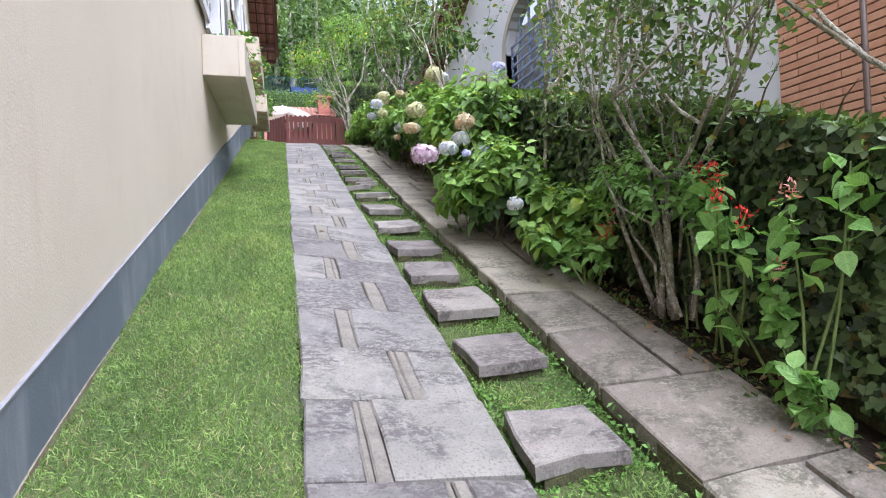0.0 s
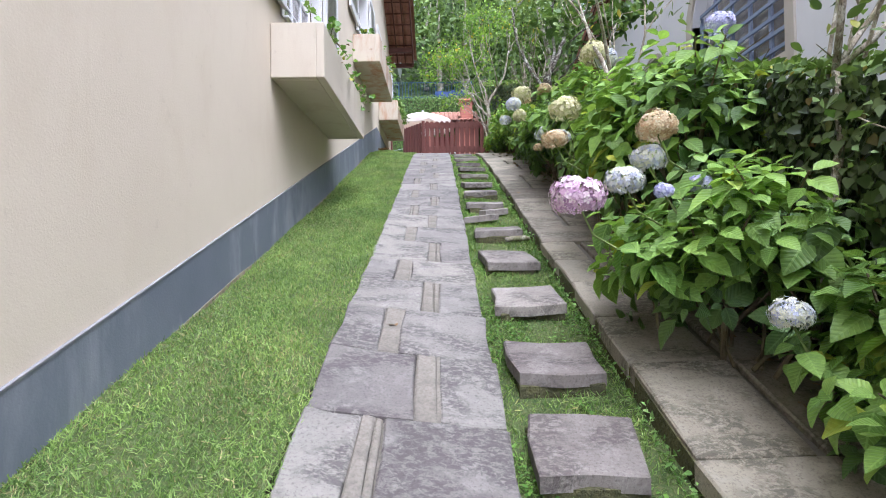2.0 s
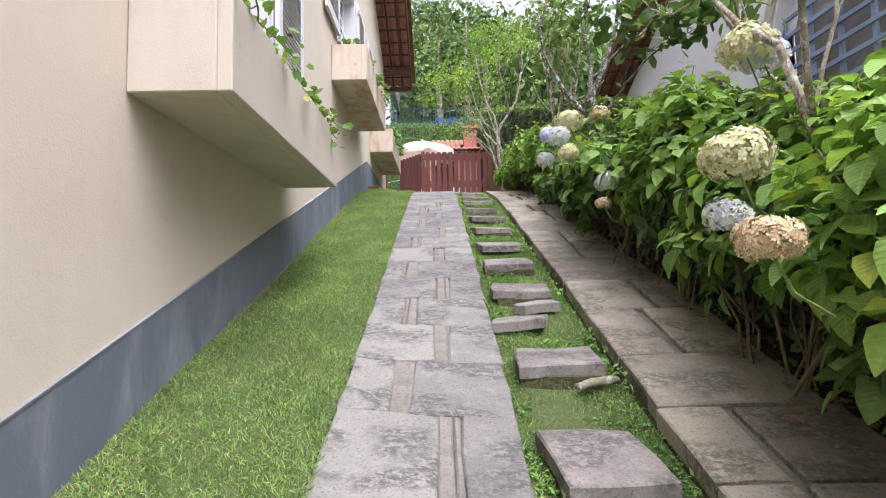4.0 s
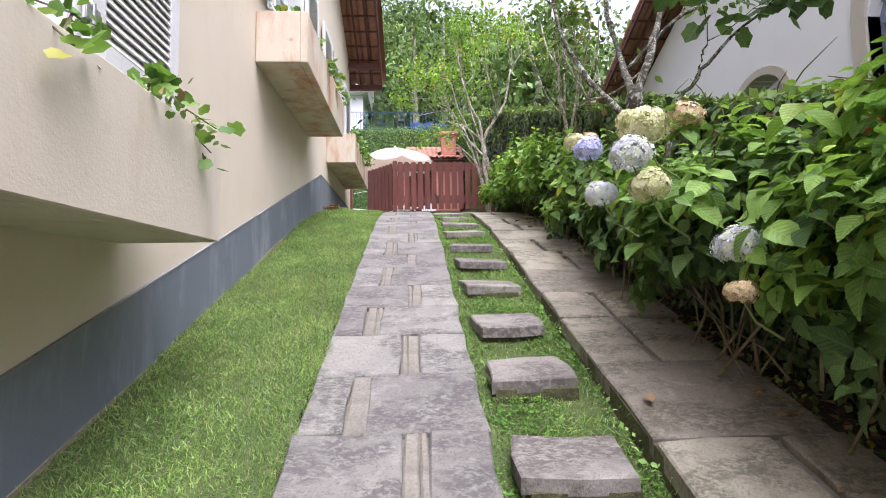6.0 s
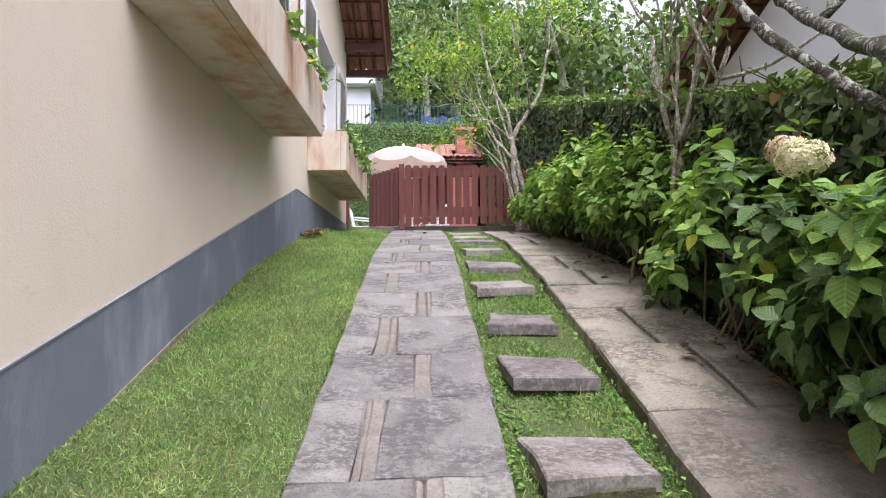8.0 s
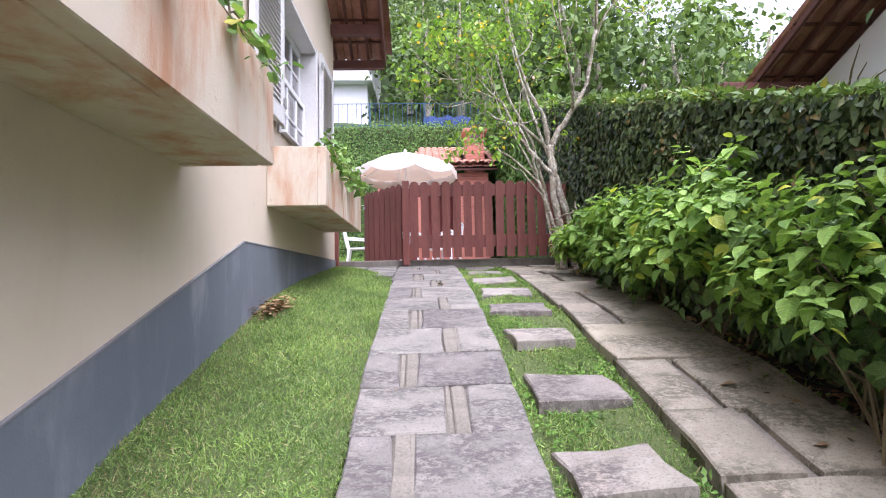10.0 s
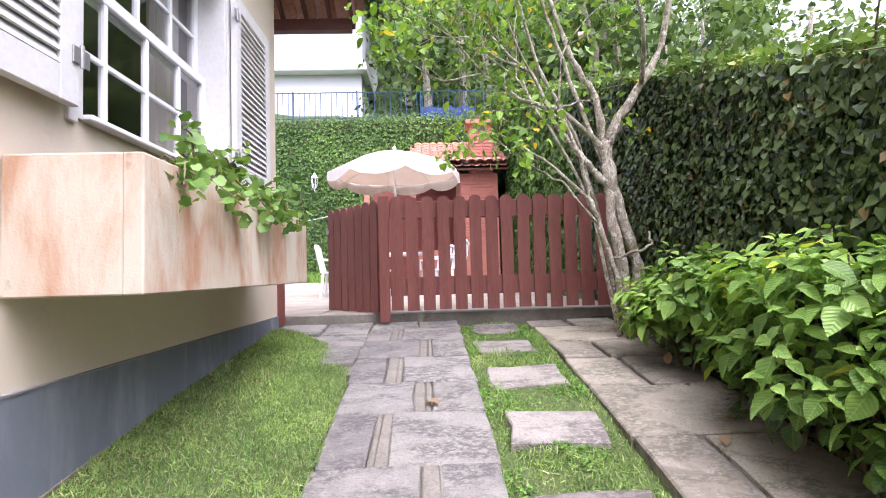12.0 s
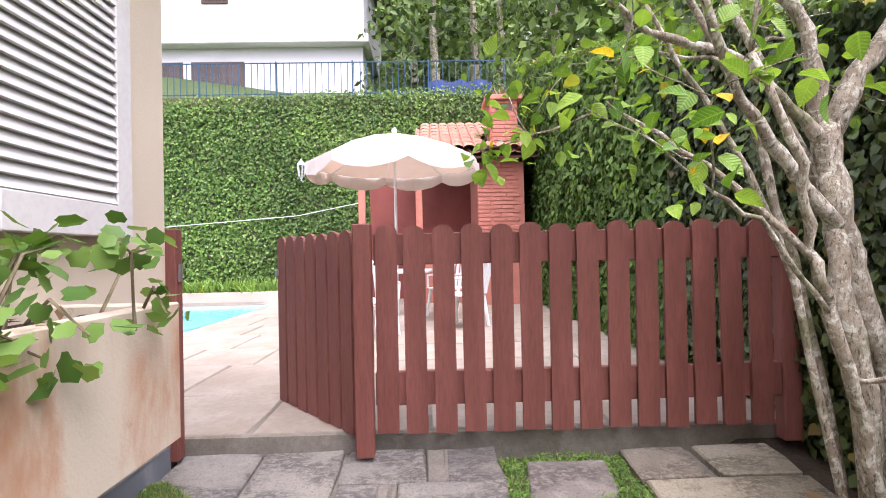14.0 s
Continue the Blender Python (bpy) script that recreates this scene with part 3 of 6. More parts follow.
def planter(y0, z0, length=2.23):
    mt = M_PLANTER if z0 > 5 else M_PLANTER_CLEAN
    t = thing("window_planter", "cream plaster window planter box with rust-brown stains", "planter", "window planters", at=(WALL_X, y0, z0))
    x0, x1, h, w = WALL_X + 0.002, 0.074, 0.475, 0.07
    for nm, b in (("bottom_slab", (x0 + 0.001, x1 - w - 0.001, y0 + w + 0.001, y0 + length - w - 0.001, z0, z0 + 0.07)),
                  ("front_panel", (x1 - w, x1, y0, y0 + length, z0, z0 + h)),
                  ("end_panel", (x0, x1 - w - 0.0005, y0, y0 + w, z0, z0 + h)),
                  ("end_panel", (x0, x1 - w - 0.0005, y0 + length - w, y0 + length, z0, z0 + h))):
        part(nm, box(*b, 0.006), mt, t)
    part("soil", box(x0 + 0.01, x1 - w - 0.005, y0 + w + 0.005, y0 + length - w - 0.005, z0 + 0.08, z0 + h - 0.05), M_SOIL, t, "dry dark potting soil")
    return t


def louvre_shutter(y0, z0, far_side, width=0.76, height=1.38):
    t = thing("louvre_shutter", "grey-white painted wooden louvre shutter folded back on the wall", "shutter", "window shutters", at=(WALL_X, y0, z0))
    xa, xb = WALL_X + 0.03, WALL_X + 0.07
    st = 0.1
    for nm, b in (("stile", (xa, xb, y0, y0 + st, z0, z0 + height)), ("stile", (xa, xb, y0 + width - st, y0 + width, z0, z0 + height)),
                  ("rail", (xa, xb, y0 + st + 0.0005, y0 + width - st - 0.0005, z0, z0 + 0.13)),
                  ("rail", (xa, xb, y0 + st + 0.0005, y0 + width - st - 0.0005, z0 + height - 0.1, z0 + height))):
        part(nm, box(*b, 0.004), M_SHUTTER, t)
    n = 25
    gap = (height - 0.24) / n
    bm = bmesh.new()
    add_box(bm, -0.035, 0.035, y0 + st - 0.005, y0 + width - st + 0.005, -0.005, 0.005)
    bmesh.ops.rotate(bm, verts=bm.verts, cent=(0, 0, 0), matrix=Matrix.Rotation(radians(64), 3, "Y"))
    slat = finish(bm, "slat", M_SHUTTER)
    for i in range(n):
        shared("slat", slat, t, Matrix.Translation(Vector(((xa + xb) / 2, 0, z0 + 0.14 + gap * (i + 0.5))) - t.location))
    for zz in (0.16, height - 0.2):
        hy = y0 if far_side else y0 + width
        hinge = part("hinge", box(WALL_X + 0.0705, WALL_X + 0.078, hy - 0.045, hy + 0.05, z0 + zz, z0 + zz + 0.07, 0.003), M_METAL, t, "grey metal hinge")
        bm = bmesh.new()
        add_tube(bm, [(WALL_X + 0.08, hy, z0 + zz - 0.008), (WALL_X + 0.08, hy, z0 + zz + 0.08)], 0.008, 8)
        part("pin", bm, M_METAL, hinge)
    part("backing_hinge", box(WALL_X, xa - 0.0005, y0 + 0.3, y0 + 0.34, z0 + 0.5, z0 + 0.6), M_METAL, t, "grey metal wall fixing")
    return t


def house_window(y0, z0, k):
    """White sash window: lining, two sashes of eight panes one behind the other, sill."""
    t = tagged(new("window_%d" % k), "white painted sash window with small panes", "window", "", "structure")
    t.location = (WALL_X, y0, z0)
    W, H = 1.50, 1.40
    xo, xi = WALL_X + 0.014, WALL_X - 0.25
    for nm, b in (("jamb_lining", (xi, xo, y0 + 0.002, y0 + 0.035, z0 + 0.002, z0 + H - 0.002)), ("jamb_lining", (xi, xo, y0 + W - 0.035, y0 + W - 0.002, z0 + 0.002, z0 + H - 0.002)),
                  ("head_lining", (xi, xo, y0 + 0.036, y0 + W - 0.036, z0 + H - 0.035, z0 + H - 0.002))):
        part(nm, box(*b, 0.003), M_SHUTTER, t)
    for y in (y0 - 0.055, y0 + W + 0.001):
        part("casing", box(WALL_X + 0.001, WALL_X + 0.02, y, y + 0.054, z0 - 0.02, z0 + H + 0.03, 0.003), M_SHUTTER, t)
    ya, yb, mid = y0 + 0.037, y0 + W - 0.037, z0 + 0.71
    for x, za, zb, rail in ((WALL_X - 0.16, z0 + 0.03, mid + 0.03, 0.055), (WALL_X - 0.21, mid - 0.03, z0 + H - 0.037, 0.05)):
        sash = part("sash", box(x, x + 0.042, ya, ya + 0.05, za, zb, 0.004), M_WHITE, t)
        for b in ((ya + 0.0505, yb - 0.0505, za, za + rail), (ya + 0.0505, yb - 0.0505, zb - 0.06, zb), (yb - 0.05, yb, za, zb)):
            part("sash_rail", box(x, x + 0.042, *b, 0.004), M_WHITE, sash)
        for i in range(1, 4):
            y = ya + (yb - ya) * i / 4
            part("glazing_bar", box(x + 0.004, x + 0.038, y - 0.014, y + 0.014, za + rail + 0.0005, zb - 0.0605, 0.003), M_WHITE, sash)
        zc = (za + rail + zb - 0.06) / 2
        part("glazing_bar", box(x + 0.006, x + 0.036, ya + 0.05, yb - 0.05, zc - 0.012, zc + 0.012, 0.003), M_WHITE, sash)
        p = part("pane", box(x + 0.018, x + 0.022, ya + 0.045, yb - 0.045, za + rail - 0.005, zb - 0.055), M_GLASS, sash, "clear window glass")
        p.visible_shadow = False
    part("window_sill", box(WALL_X - 0.25, WALL_X + 0.05, y0 + 0.036, y0 + W - 0.036, z0 + 0.002, z0 + 0.028, 0.006), M_WHITE, t, "white painted sill")
    # curtain inside
    bm = bmesh.new()
    pts = [(y0 + 0.06 + 0.36 * i / 24, WALL_X - 0.3 - 0.025 * math.sin(i * 1.9)) for i in range(25)]
    for yc in (0.0, W - 0.48):
        vs = [(bm.verts.new((x, y + yc, z0 + 0.03)), bm.verts.new((x, y + yc, z0 + H + 0.05))) for y, x in pts]
        for (a, b), (c, d) in zip(vs, vs[1:]):
            bm.faces.new((a, c, d, b))
    cur = part("curtain", bm, M_CANVAS, None, "", True)
    tagged(cur, "thin white curtain behind the window", "curtain")
    return t


for k, (wy, wz) in enumerate(WINDOWS):
    planter(wy, wz)
    house_window(wy + 0.34, wz + 0.7, k + 1)
    louvre_shutter(wy - 0.49, wz + 0.72, False)
    louvre_shutter(wy + 1.87, wz + 0.72, True)


# roof overhang with rafters and clay tiles seen from below
def tile_roof(name, label, x0, x1, y_eave, z_eave, slope, length, beam=True):
    """A tiled roof edge that falls towards +y: tiles, rafters, boards."""
    t = thing(name, label, "roof", at=(x0, y_eave, z_eave))
    cs = 1 / math.sqrt(1 + slope * slope)

    def on(x, s, h):
        return Vector((x, y_eave - s * cs + h * slope * cs, z_eave + s * slope * cs + h * cs))

    course, pitch = 0.36, 0.2
    bm = bmesh.new()
    nx = int((x1 - x0) / pitch)
    nc = int(length / course)
    for c in range(nc):
        for i in range(nx):
            xa = x0 + i * pitch
            for cover in (0, 1):
                h = 0.1 if cover == 0 else 0.14
                prof = []
                for k in range(6):
                    a = math.pi * k / 5
                    off = pitch * 0.5 * (1 - math.cos(a)) * 1.04
                    lift = math.sin(a) * 0.055
                    prof.append((xa + off + (pitch / 2 if cover else 0), h + (lift if cover else -lift)))
                lo = [bm.verts.new(on(x, c * course - 0.05, hh + 0.018)) for x, hh in prof]
                hi = [bm.verts.new(on(x, (c + 1) * course + 0.02, hh - 0.004)) for x, hh in prof]
                for k in range(5):
                    bm.faces.new((lo[k], lo[k + 1], hi[k + 1], hi[k]))
    part("clay_tiles", bm, M_TILE, t, "weathered terracotta roof tiles")
    for s in [0.3 + 0.36 * i for i in range(int(length / 0.36))]:
        bm = bmesh.new()
        pts = [on(x0, s - 0.015, 0.03), on(x0, s + 0.015, 0.03), on(x0, s + 0.015, 0.05), on(x0, s - 0.015, 0.05)]
        a = [bm.verts.new(p) for p in pts]
        b = [bm.verts.new(p + Vector((x1 - x0, 0, 0))) for p in pts]
        bm.faces.new(a)
        bm.faces.new(b)
        for k in range(4):
            bm.faces.new((a[k], a[(k + 1) % 4], b[(k + 1) % 4], b[k]))
        part("batten", bm, M_RAFTER, t)
    xr = [x1 - 0.035] + list(np.arange(x0 + 0.02, x1 - 0.2, 0.24))
    for i, x in enumerate(xr):
        w = 0.035
        d0 = -0.11 if i == 0 else -0.03
        bm = bmesh.new()
        pts = [on(x, -0.03, d0), on(x, length, d0), on(x, length, 0.13 if i == 0 else 0.03), on(x, -0.03, 0.13 if i == 0 else 0.03)]
        a = [bm.verts.new(p) for p in pts]
        b = [bm.verts.new(p + Vector((w, 0, 0))) for p in pts]
        bm.faces.new(a)
        bm.faces.new(b)
        for k in range(4):
            bm.faces.new((a[k], a[(k + 1) % 4], b[(k + 1) % 4], b[k]))
        part("bargeboard" if i == 0 else "rafter", bm, M_RAFTER, t)
    if beam:
        for s, h in ((0.02, 0.12), (0.62, 0.14)):
            p = on(x0, s, -0.032)
            part("purlin", box(x0 - 0.4, x1 - 0.036, p.y - 0.05, p.y + 0.05, p.z - h, p.z, 0.006), M_RAFTER, t)
    return t


tile_roof("house_roof", "red clay tile roof overhang on brown rafters", WALL_X - 0.3, 0.33, 18.42, 8.52, 0.5, 6.0)


# ---- gate ----
def picket(height, width=0.112):
    bm = bmesh.new()
    out = [(-width / 2, 0), (width / 2, 0), (width / 2, height - 0.035)] + [(width / 2 * math.cos(a), height - 0.035 + 0.035 * math.sin(a)) for a in (0.6, 1.2, math.pi / 2, math.pi - 1.2, math.pi - 0.6)] + [(-width / 2, height - 0.035)]
    add_prism(bm, out, -0.011, 0.011, "y")
    return finish(bm, "picket", M_FENCE)


def gate():
    pk = picket(1.075)
    g = thing("picket_fence", "oxblood-painted wooden picket fence with rounded tops", "fence", at=(0.6, 18.02, 5.43))
    part("post", box(0.558, 0.652, 17.975, 18.045, 5.42, 6.605, 0.006), M_FENCE, g)
    part("post", box(2.80, 2.9, 18.04, 18.12, 5.42, 6.55, 0.006), M_FENCE, g)
    for z0, z1 in ((6.39, 6.555), (5.66, 5.835)):
        part("rail", box(0.655, 2.798, 18.052, 18.095, z0, z1, 0.005), M_FENCE, g)
    for i in range(14):
        x = 0.72 + 0.1508 * i
        shared("picket", pk, g, Matrix.Translation(Vector((x, 18.04, 5.52 + random.uniform(-0.008, 0.008))) - g.location) @ Matrix.Rotation(radians(random.uniform(-0.5, 0.5)), 4, "Y"))
    leaf = thing("garden_gate", "oxblood-painted wooden picket gate standing half open", "gate", at=(0.55, 18.07, 5.5))
    ang = math.atan2(0.74, -0.62)
    turn = Matrix.Rotation(ang, 4, "Z")
    for i in range(7):
        shared("picket", pk, leaf, turn @ Matrix.Translation((0.07 + 0.137 * i, 0, random.uniform(-0.006, 0.006))))
    for z0 in (0.15, 0.85):
        bm = box(0.01, 0.96, -0.052, -0.0125, z0, z0 + 0.12, 0.005)
        ob = part("rail", bm, M_FENCE, leaf)
        ob.matrix_basis = turn
    lt = part("latch", box(0.92, 0.955, 0.0115, 0.03, 0.82, 0.86, 0.004), M_METAL, leaf, "small metal latch")
    lt.matrix_basis = turn
    p = thing("gate_post", "oxblood-painted wooden post against the house corner", "post", at=(WALL_X, 18.03, 5.45))
    part("shaft", box(-0.43, -0.335, 18.0, 18.07, 5.42, 6.6, 0.006), M_FENCE, p)
    part("keeper", box(-0.334, -0.325, 18.02, 18.05, 6.33, 6.42), M_METAL, p, "small metal latch keeper")


gate()


# ---- back of the garden ----
structure("wall_back", box(-20, 3.35, 27.0, 27.3, 5.0, 10.15), M_MOSS, "tall retaining wall under ivy", "wall")
bm = bmesh.new()
ys = [-6, 0, 6, 12, 18, 24, 27]
add_prism(bm, [(y, gz(y) - 0.6) for y in ys] + [(y, hedge_top(y) - 0.1) for y in reversed(ys)], 3.05, 3.28, "x")
structure("wall_side", bm, M_MOSS, "boundary wall under ivy", "wall")
structure("flower_bed", box(-16, 1.0, 26.52, 26.99, 5.3, 5.66, 0.01), M_SOIL, "soil bed at the foot of the ivy wall", "bed")
structure("bed_kerb", box(-16, 1.0, 26.4, 26.515, 5.3, 5.7, 0.012), M_SURROUND, "low concrete kerb of the flower bed", "kerb")


def railing():
    t = thing("railing", "thin blue-painted steel railing on the retaining wall", "railing", at=(0, 27.2, 10.15))
    x0, x1, y, z = -8.0, 2.75, 27.2, 10.15
    for zz in (0.12, 0.85):
        part("rail", box(x0, x1, y - 0.01, y + 0.01, z + zz, z + zz + 0.02), M_BLUE_RAIL, t)
    bar = finish(box(-0.008, 0.008, -0.008, 0.008, 0, 0.86), "baluster", M_BLUE_RAIL)
    for i in range(int((x1 - x0) / 0.15)):
        shared("baluster", bar, t, Matrix.Translation((x0 + 0.15 * i, 0, 0)))
    for i in range(7):
        x = x0 + i * (x1 - x0) / 6
        part("post", box(x - 0.014, x + 0.014, y - 0.014, y + 0.014, z, z + 0.9), M_BLUE_RAIL, t)


railing()


def umbrella(cx, cy):
    t = thing("patio_umbrella", "white canvas patio umbrella with scalloped valance, open", "umbrella", at=(cx, cy, PATIO))
    top, rim, r = 8.13, 7.70, 1.2
    n = 8
    bm = bmesh.new()
    apex = bm.verts.new((cx, cy, top))
    rings = []
    for f, z in ((0.35, top - 0.1), (0.7, top - 0.25), (1.0, rim)):
        ring = []
        for k in range(n * 2):
            a = math.tau * k / (n * 2) + 0.2
            rr = r * f * (1.0 if k % 2 == 0 else 0.95)
            ring.append(bm.verts.new((cx + rr * math.cos(a), cy + rr * math.sin(a), z - (0.0 if k % 2 == 0 else 0.03 * f))))
        rings.append(ring)
    m = n * 2
    for k in range(m):
        bm.faces.new((apex, rings[0][k], rings[0][(k + 1) % m]))
        for a, b in zip(rings, rings[1:]):
            bm.faces.new((a[k], a[(k + 1) % m], b[(k + 1) % m], b[k]))
    canopy = part("canopy", bm, M_CANVAS, t)
    sol = canopy.modifiers.new("thickness", "SOLIDIFY")
    sol.thickness = 0.004
    for k in range(n):
        bm = bmesh.new()
        cols = []
        for j in range(7):
            a = math.tau * (k + j / 6) / n + 0.2
            fr = abs(j / 6 - 0.5) * 2
            rr = r * (0.95 + 0.05 * fr)
            drop = 0.2 - 0.08 * fr ** 3
            zt = rim - 0.03 * (1 - fr)
            cols.append((bm.verts.new((cx + rr * math.cos(a), cy + rr * math.sin(a), zt - 0.003)), bm.verts.new((cx + rr * 1.01 * math.cos(a), cy + rr * 1.01 * math.sin(a), zt - drop))))
        for (a, b), (c, d) in zip(cols, cols[1:]):
            bm.faces.new((a, c, d, b))
        v = part("valance", bm, M_CANVAS, t)
        s = v.modifiers.new("thickness", "SOLIDIFY")
        s.thickness = 0.003
    for k in range(n):
        a = math.tau * k / n + 0.2
        bm = bmesh.new()
        add_tube(bm, [(cx + 0.03 * math.cos(a), cy + 0.03 * math.sin(a), top - 0.05), (cx + r * math.cos(a), cy + r * math.sin(a), rim - 0.01)], 0.009, 5)
        part("rib", bm, M_WHITE, t)
    bm = bmesh.new()
    add_tube(bm, [(cx, cy, PATIO), (cx, cy, top + 0.05)], 0.02, 10)
    part("pole", bm, M_WHITE, t)
    bm = bmesh.new()
    add_tube(bm, [(cx, cy, PATIO), (cx, cy, PATIO + 0.08), (cx, cy, PATIO + 0.12)], [0.25, 0.25, 0.06], 16)
    part("base", bm, M_SURROUND, t, "round concrete base")
    bm = bmesh.new()
    add_tube(bm, [(cx, cy, top + 0.0), (cx, cy, top + 0.04), (cx, cy, top + 0.075)], [0.03, 0.04, 0.012], 8)
    part("finial", bm, M_WHITE, t)


umbrella(0.47, 22.35)


def barbecue():
    """Covered brick barbecue with chimney and clay tile roof."""
    t = thing("barbecue_hut", "salmon brick barbecue hut with chimney under a clay tile roof", "barbecue", at=(1.6, 25, PATIO))
    part("back_wall", box(-0.35, 2.95, 26.2, 26.39, PATIO, 8.1), M_MAROON, t, "maroon painted back wall")
    for x in (-0.3, 0.74):
        part("post", box(x - 0.06, x + 0.06, 24.5, 24.62, PATIO, 8.05, 0.008), M_BRICK, t)
    part("beam", box(-0.6, 1.79, 24.5, 24.62, 8.051, 8.17, 0.006), M_RAFTER, t)
    part("counter", box(0.82, 1.78, 25.1, 26.19, PATIO, 6.4, 0.01), M_BRICK, t)
    core = part("hearth", box(1.815, 2.665, 24.52, 26.19, PATIO, 8.1), M_BRICK, t)
    stack = part("chimney", box(2.075, 2.565, 24.53, 25.03, 8.1, 9.22), M_BRICK, t)
    long = finish(box(-0.113, 0.113, -0.012, 0.012, -0.032, 0.032, 0.004), "brick", M_BRICK)
    short = finish(box(-0.012, 0.012, -0.113, 0.113, -0.032, 0.032, 0.004), "brick", M_BRICK)
    nrow = int((8.1 - 6.5) / 0.075)
    for r in range(nrow):
        for i in range(4):
            x = 1.93 + i * 0.236 + (0.05 if r % 2 else -0.05) * (1 if 0 < i < 3 else 0)
            if x < 2.6:
                shared("brick", long, core, Matrix.Translation((x, 24.514, 6.53 + 0.075 * r)))
    for r in range(15):
        z = 8.15 + 0.075 * r
        for i in range(2):
            shared("brick", long, stack, Matrix.Translation((2.2 + 0.24 * i + (0.02 if r % 2 else 0), 24.524, z)))
            shared("brick", short, stack, Matrix.Translation((2.069, 24.66 + 0.24 * i + (0.03 if r % 2 else 0), z)))
    # No hole is cut; a dark block gives the shade inside the flue slot.
    part("flue_shade_block", box(2.17, 2.47, 24.505, 24.535, 9.05, 9.18), M_DARKWOOD, t, "dark block standing in for the shaded smoke opening")
    part("chimney_cap", box(1.98, 2.66, 24.44, 25.12, 9.235, 9.33, 0.012), M_BRICK, t)


barbecue()


def hut_roof():
    t = thing("hut_roof", "weathered terracotta roof tiles of the barbecue hut", "roof", at=(1.6, 24.3, 8.2))
    bm = bmesh.new()
    rise = 0.43
    for c in range(7):
        for i in range(11):
            xa = 0.65 + 0.2 * i
            for cover in (0, 1):
                prof = []
                for k in range(6):
                    a = math.pi * k / 5
                    prof.append((xa + 0.104 * (1 - math.cos(a)) + (0.1 if cover else 0), (math.sin(a) * 0.06 if cover else -math.sin(a) * 0.05)))
                y0, y1 = 24.2 + 0.35 * c, 24.2 + 0.35 * (c + 1) + 0.06
                if c >= 1 and 1.95 < xa + 0.1 < 2.6 and c < 3:
                    continue
                z0, z1 = 8.24 + rise * (y0 - 24.2) + 0.02, 8.24 + rise * (y1 - 24.2)
                lo = [bm.verts.new((x, y0, z0 + h + 0.04 * cover)) for x, h in prof]
                hi = [bm.verts.new((x, y1, z1 + h + 0.04 * cover)) for x, h in prof]
                for k in range(5):
                    bm.faces.new((lo[k], lo[k + 1], hi[k + 1], hi[k]))
    part("clay_tiles", bm, M_TILE, t)
    bm = bmesh.new()
    add_prism(bm, [(24.25, 8.13), (26.3, 8.13 + rise * 2.05), (26.3, 8.17 + rise * 2.05), (24.25, 8.17)], 0.62, 2.9, "x")
    part("deck", bm, M_RAFTER, t)


hut_roof()


def lantern(x, y, z):
    t = thing("wall_lantern", "white metal wall lantern on the ivy wall", "lantern", at=(x, y, z))
    bm = bmesh.new()
    add_tube(bm, [(x, y, z + 0.1), (x, y, z + 0.36)], [0.055, 0.085], 6)
    part("glass_body", bm, M_GLASS, t)
    for k in range(6):
        a = math.tau * k / 6
        bm = bmesh.new()
        add_tube(bm, [(x + 0.058 * math.cos(a), y + 0.058 * math.sin(a), z + 0.1), (x + 0.09 * math.cos(a), y + 0.09 * math.sin(a), z + 0.36)], 0.008, 4)
        part("bar", bm, M_WHITE, t)
    bm = bmesh.new()
    add_tube(bm, [(x, y, z + 0.36), (x, y, z + 0.46), (x, y, z + 0.5)], [0.11, 0.03, 0.012], 6)
    part("cap", bm, M_WHITE, t)
    bm = bmesh.new()
    add_tube(bm, [(x, y, z + 0.1), (x, y, z + 0.02), (x, y + 0.12, z), (x, y + 0.32, z + 0.06)], [0.05, 0.02, 0.015, 0.02], 6)
    part("bracket", bm, M_WHITE, t)


lantern(-1.95, 26.72, 8.15)
bm = bmesh.new()
add_tube(bm, [(-9, 26.6, 7.3), (-5, 26.6, 7.16), (-2.0, 26.5, 7.35), (-0.5, 26.4, 7.62)], 0.007, 5)
tagged(part("clothes_line", bm, M_WHITE), "thin pale clothes line along the ivy wall", "rope")

# pool
structure("pool_water", box(-9.5, -2.25, 20.5, 25.3, PATIO - 0.03, PATIO + 0.012), M_WATER, "turquoise swimming pool water", "water")


# ---- white neighbour house beside the ivy wall ----
NX = 5.45


def arch(y0, y1, z0, spring, steps=10):
    r = (y1 - y0) / 2
    pts = [(y0, z0), (y1, z0), (y1, spring)]
    for k in range(1, steps):
        a = math.pi * k / steps
        pts.append(((y0 + y1) / 2 + r * math.cos(a), spring + r * 0.8 * math.sin(a)))
    return pts + [(y0, spring)]


def wall_with_arches(bm, outline_y, top, holes, x0, x1):
    """Wall in vertical strips, with arched holes cut through."""
    ys = set(outline_y)
    for h in holes:
        ys |= set(np.round(np.linspace(h[0], h[1], 13), 5))
    ys = sorted(ys)
    for a, b in zip(ys, ys[1:]):
        m = (a + b) / 2
        hole = [h for h in holes if h[0] < m < h[1]]
        base = 0.5
        if not hole:
            add_prism(bm, [(a, base), (b, base), (b, top(b)), (a, top(a))], x0, x1, "x")
            continue
        h = hole[0]
        c, r = (h[0] + h[1]) / 2, (h[1] - h[0]) / 2

        def crown(y):
            return h[3] + 0.8 * math.sqrt(max(0, r * r - (y - c) ** 2))
        add_prism(bm, [(a, base), (b, base), (b, h[2]), (a, h[2])], x0, x1, "x")
        add_prism(bm, [(a, crown(a)), (b, crown(b)), (b, top(b)), (a, top(a))], x0, x1, "x")


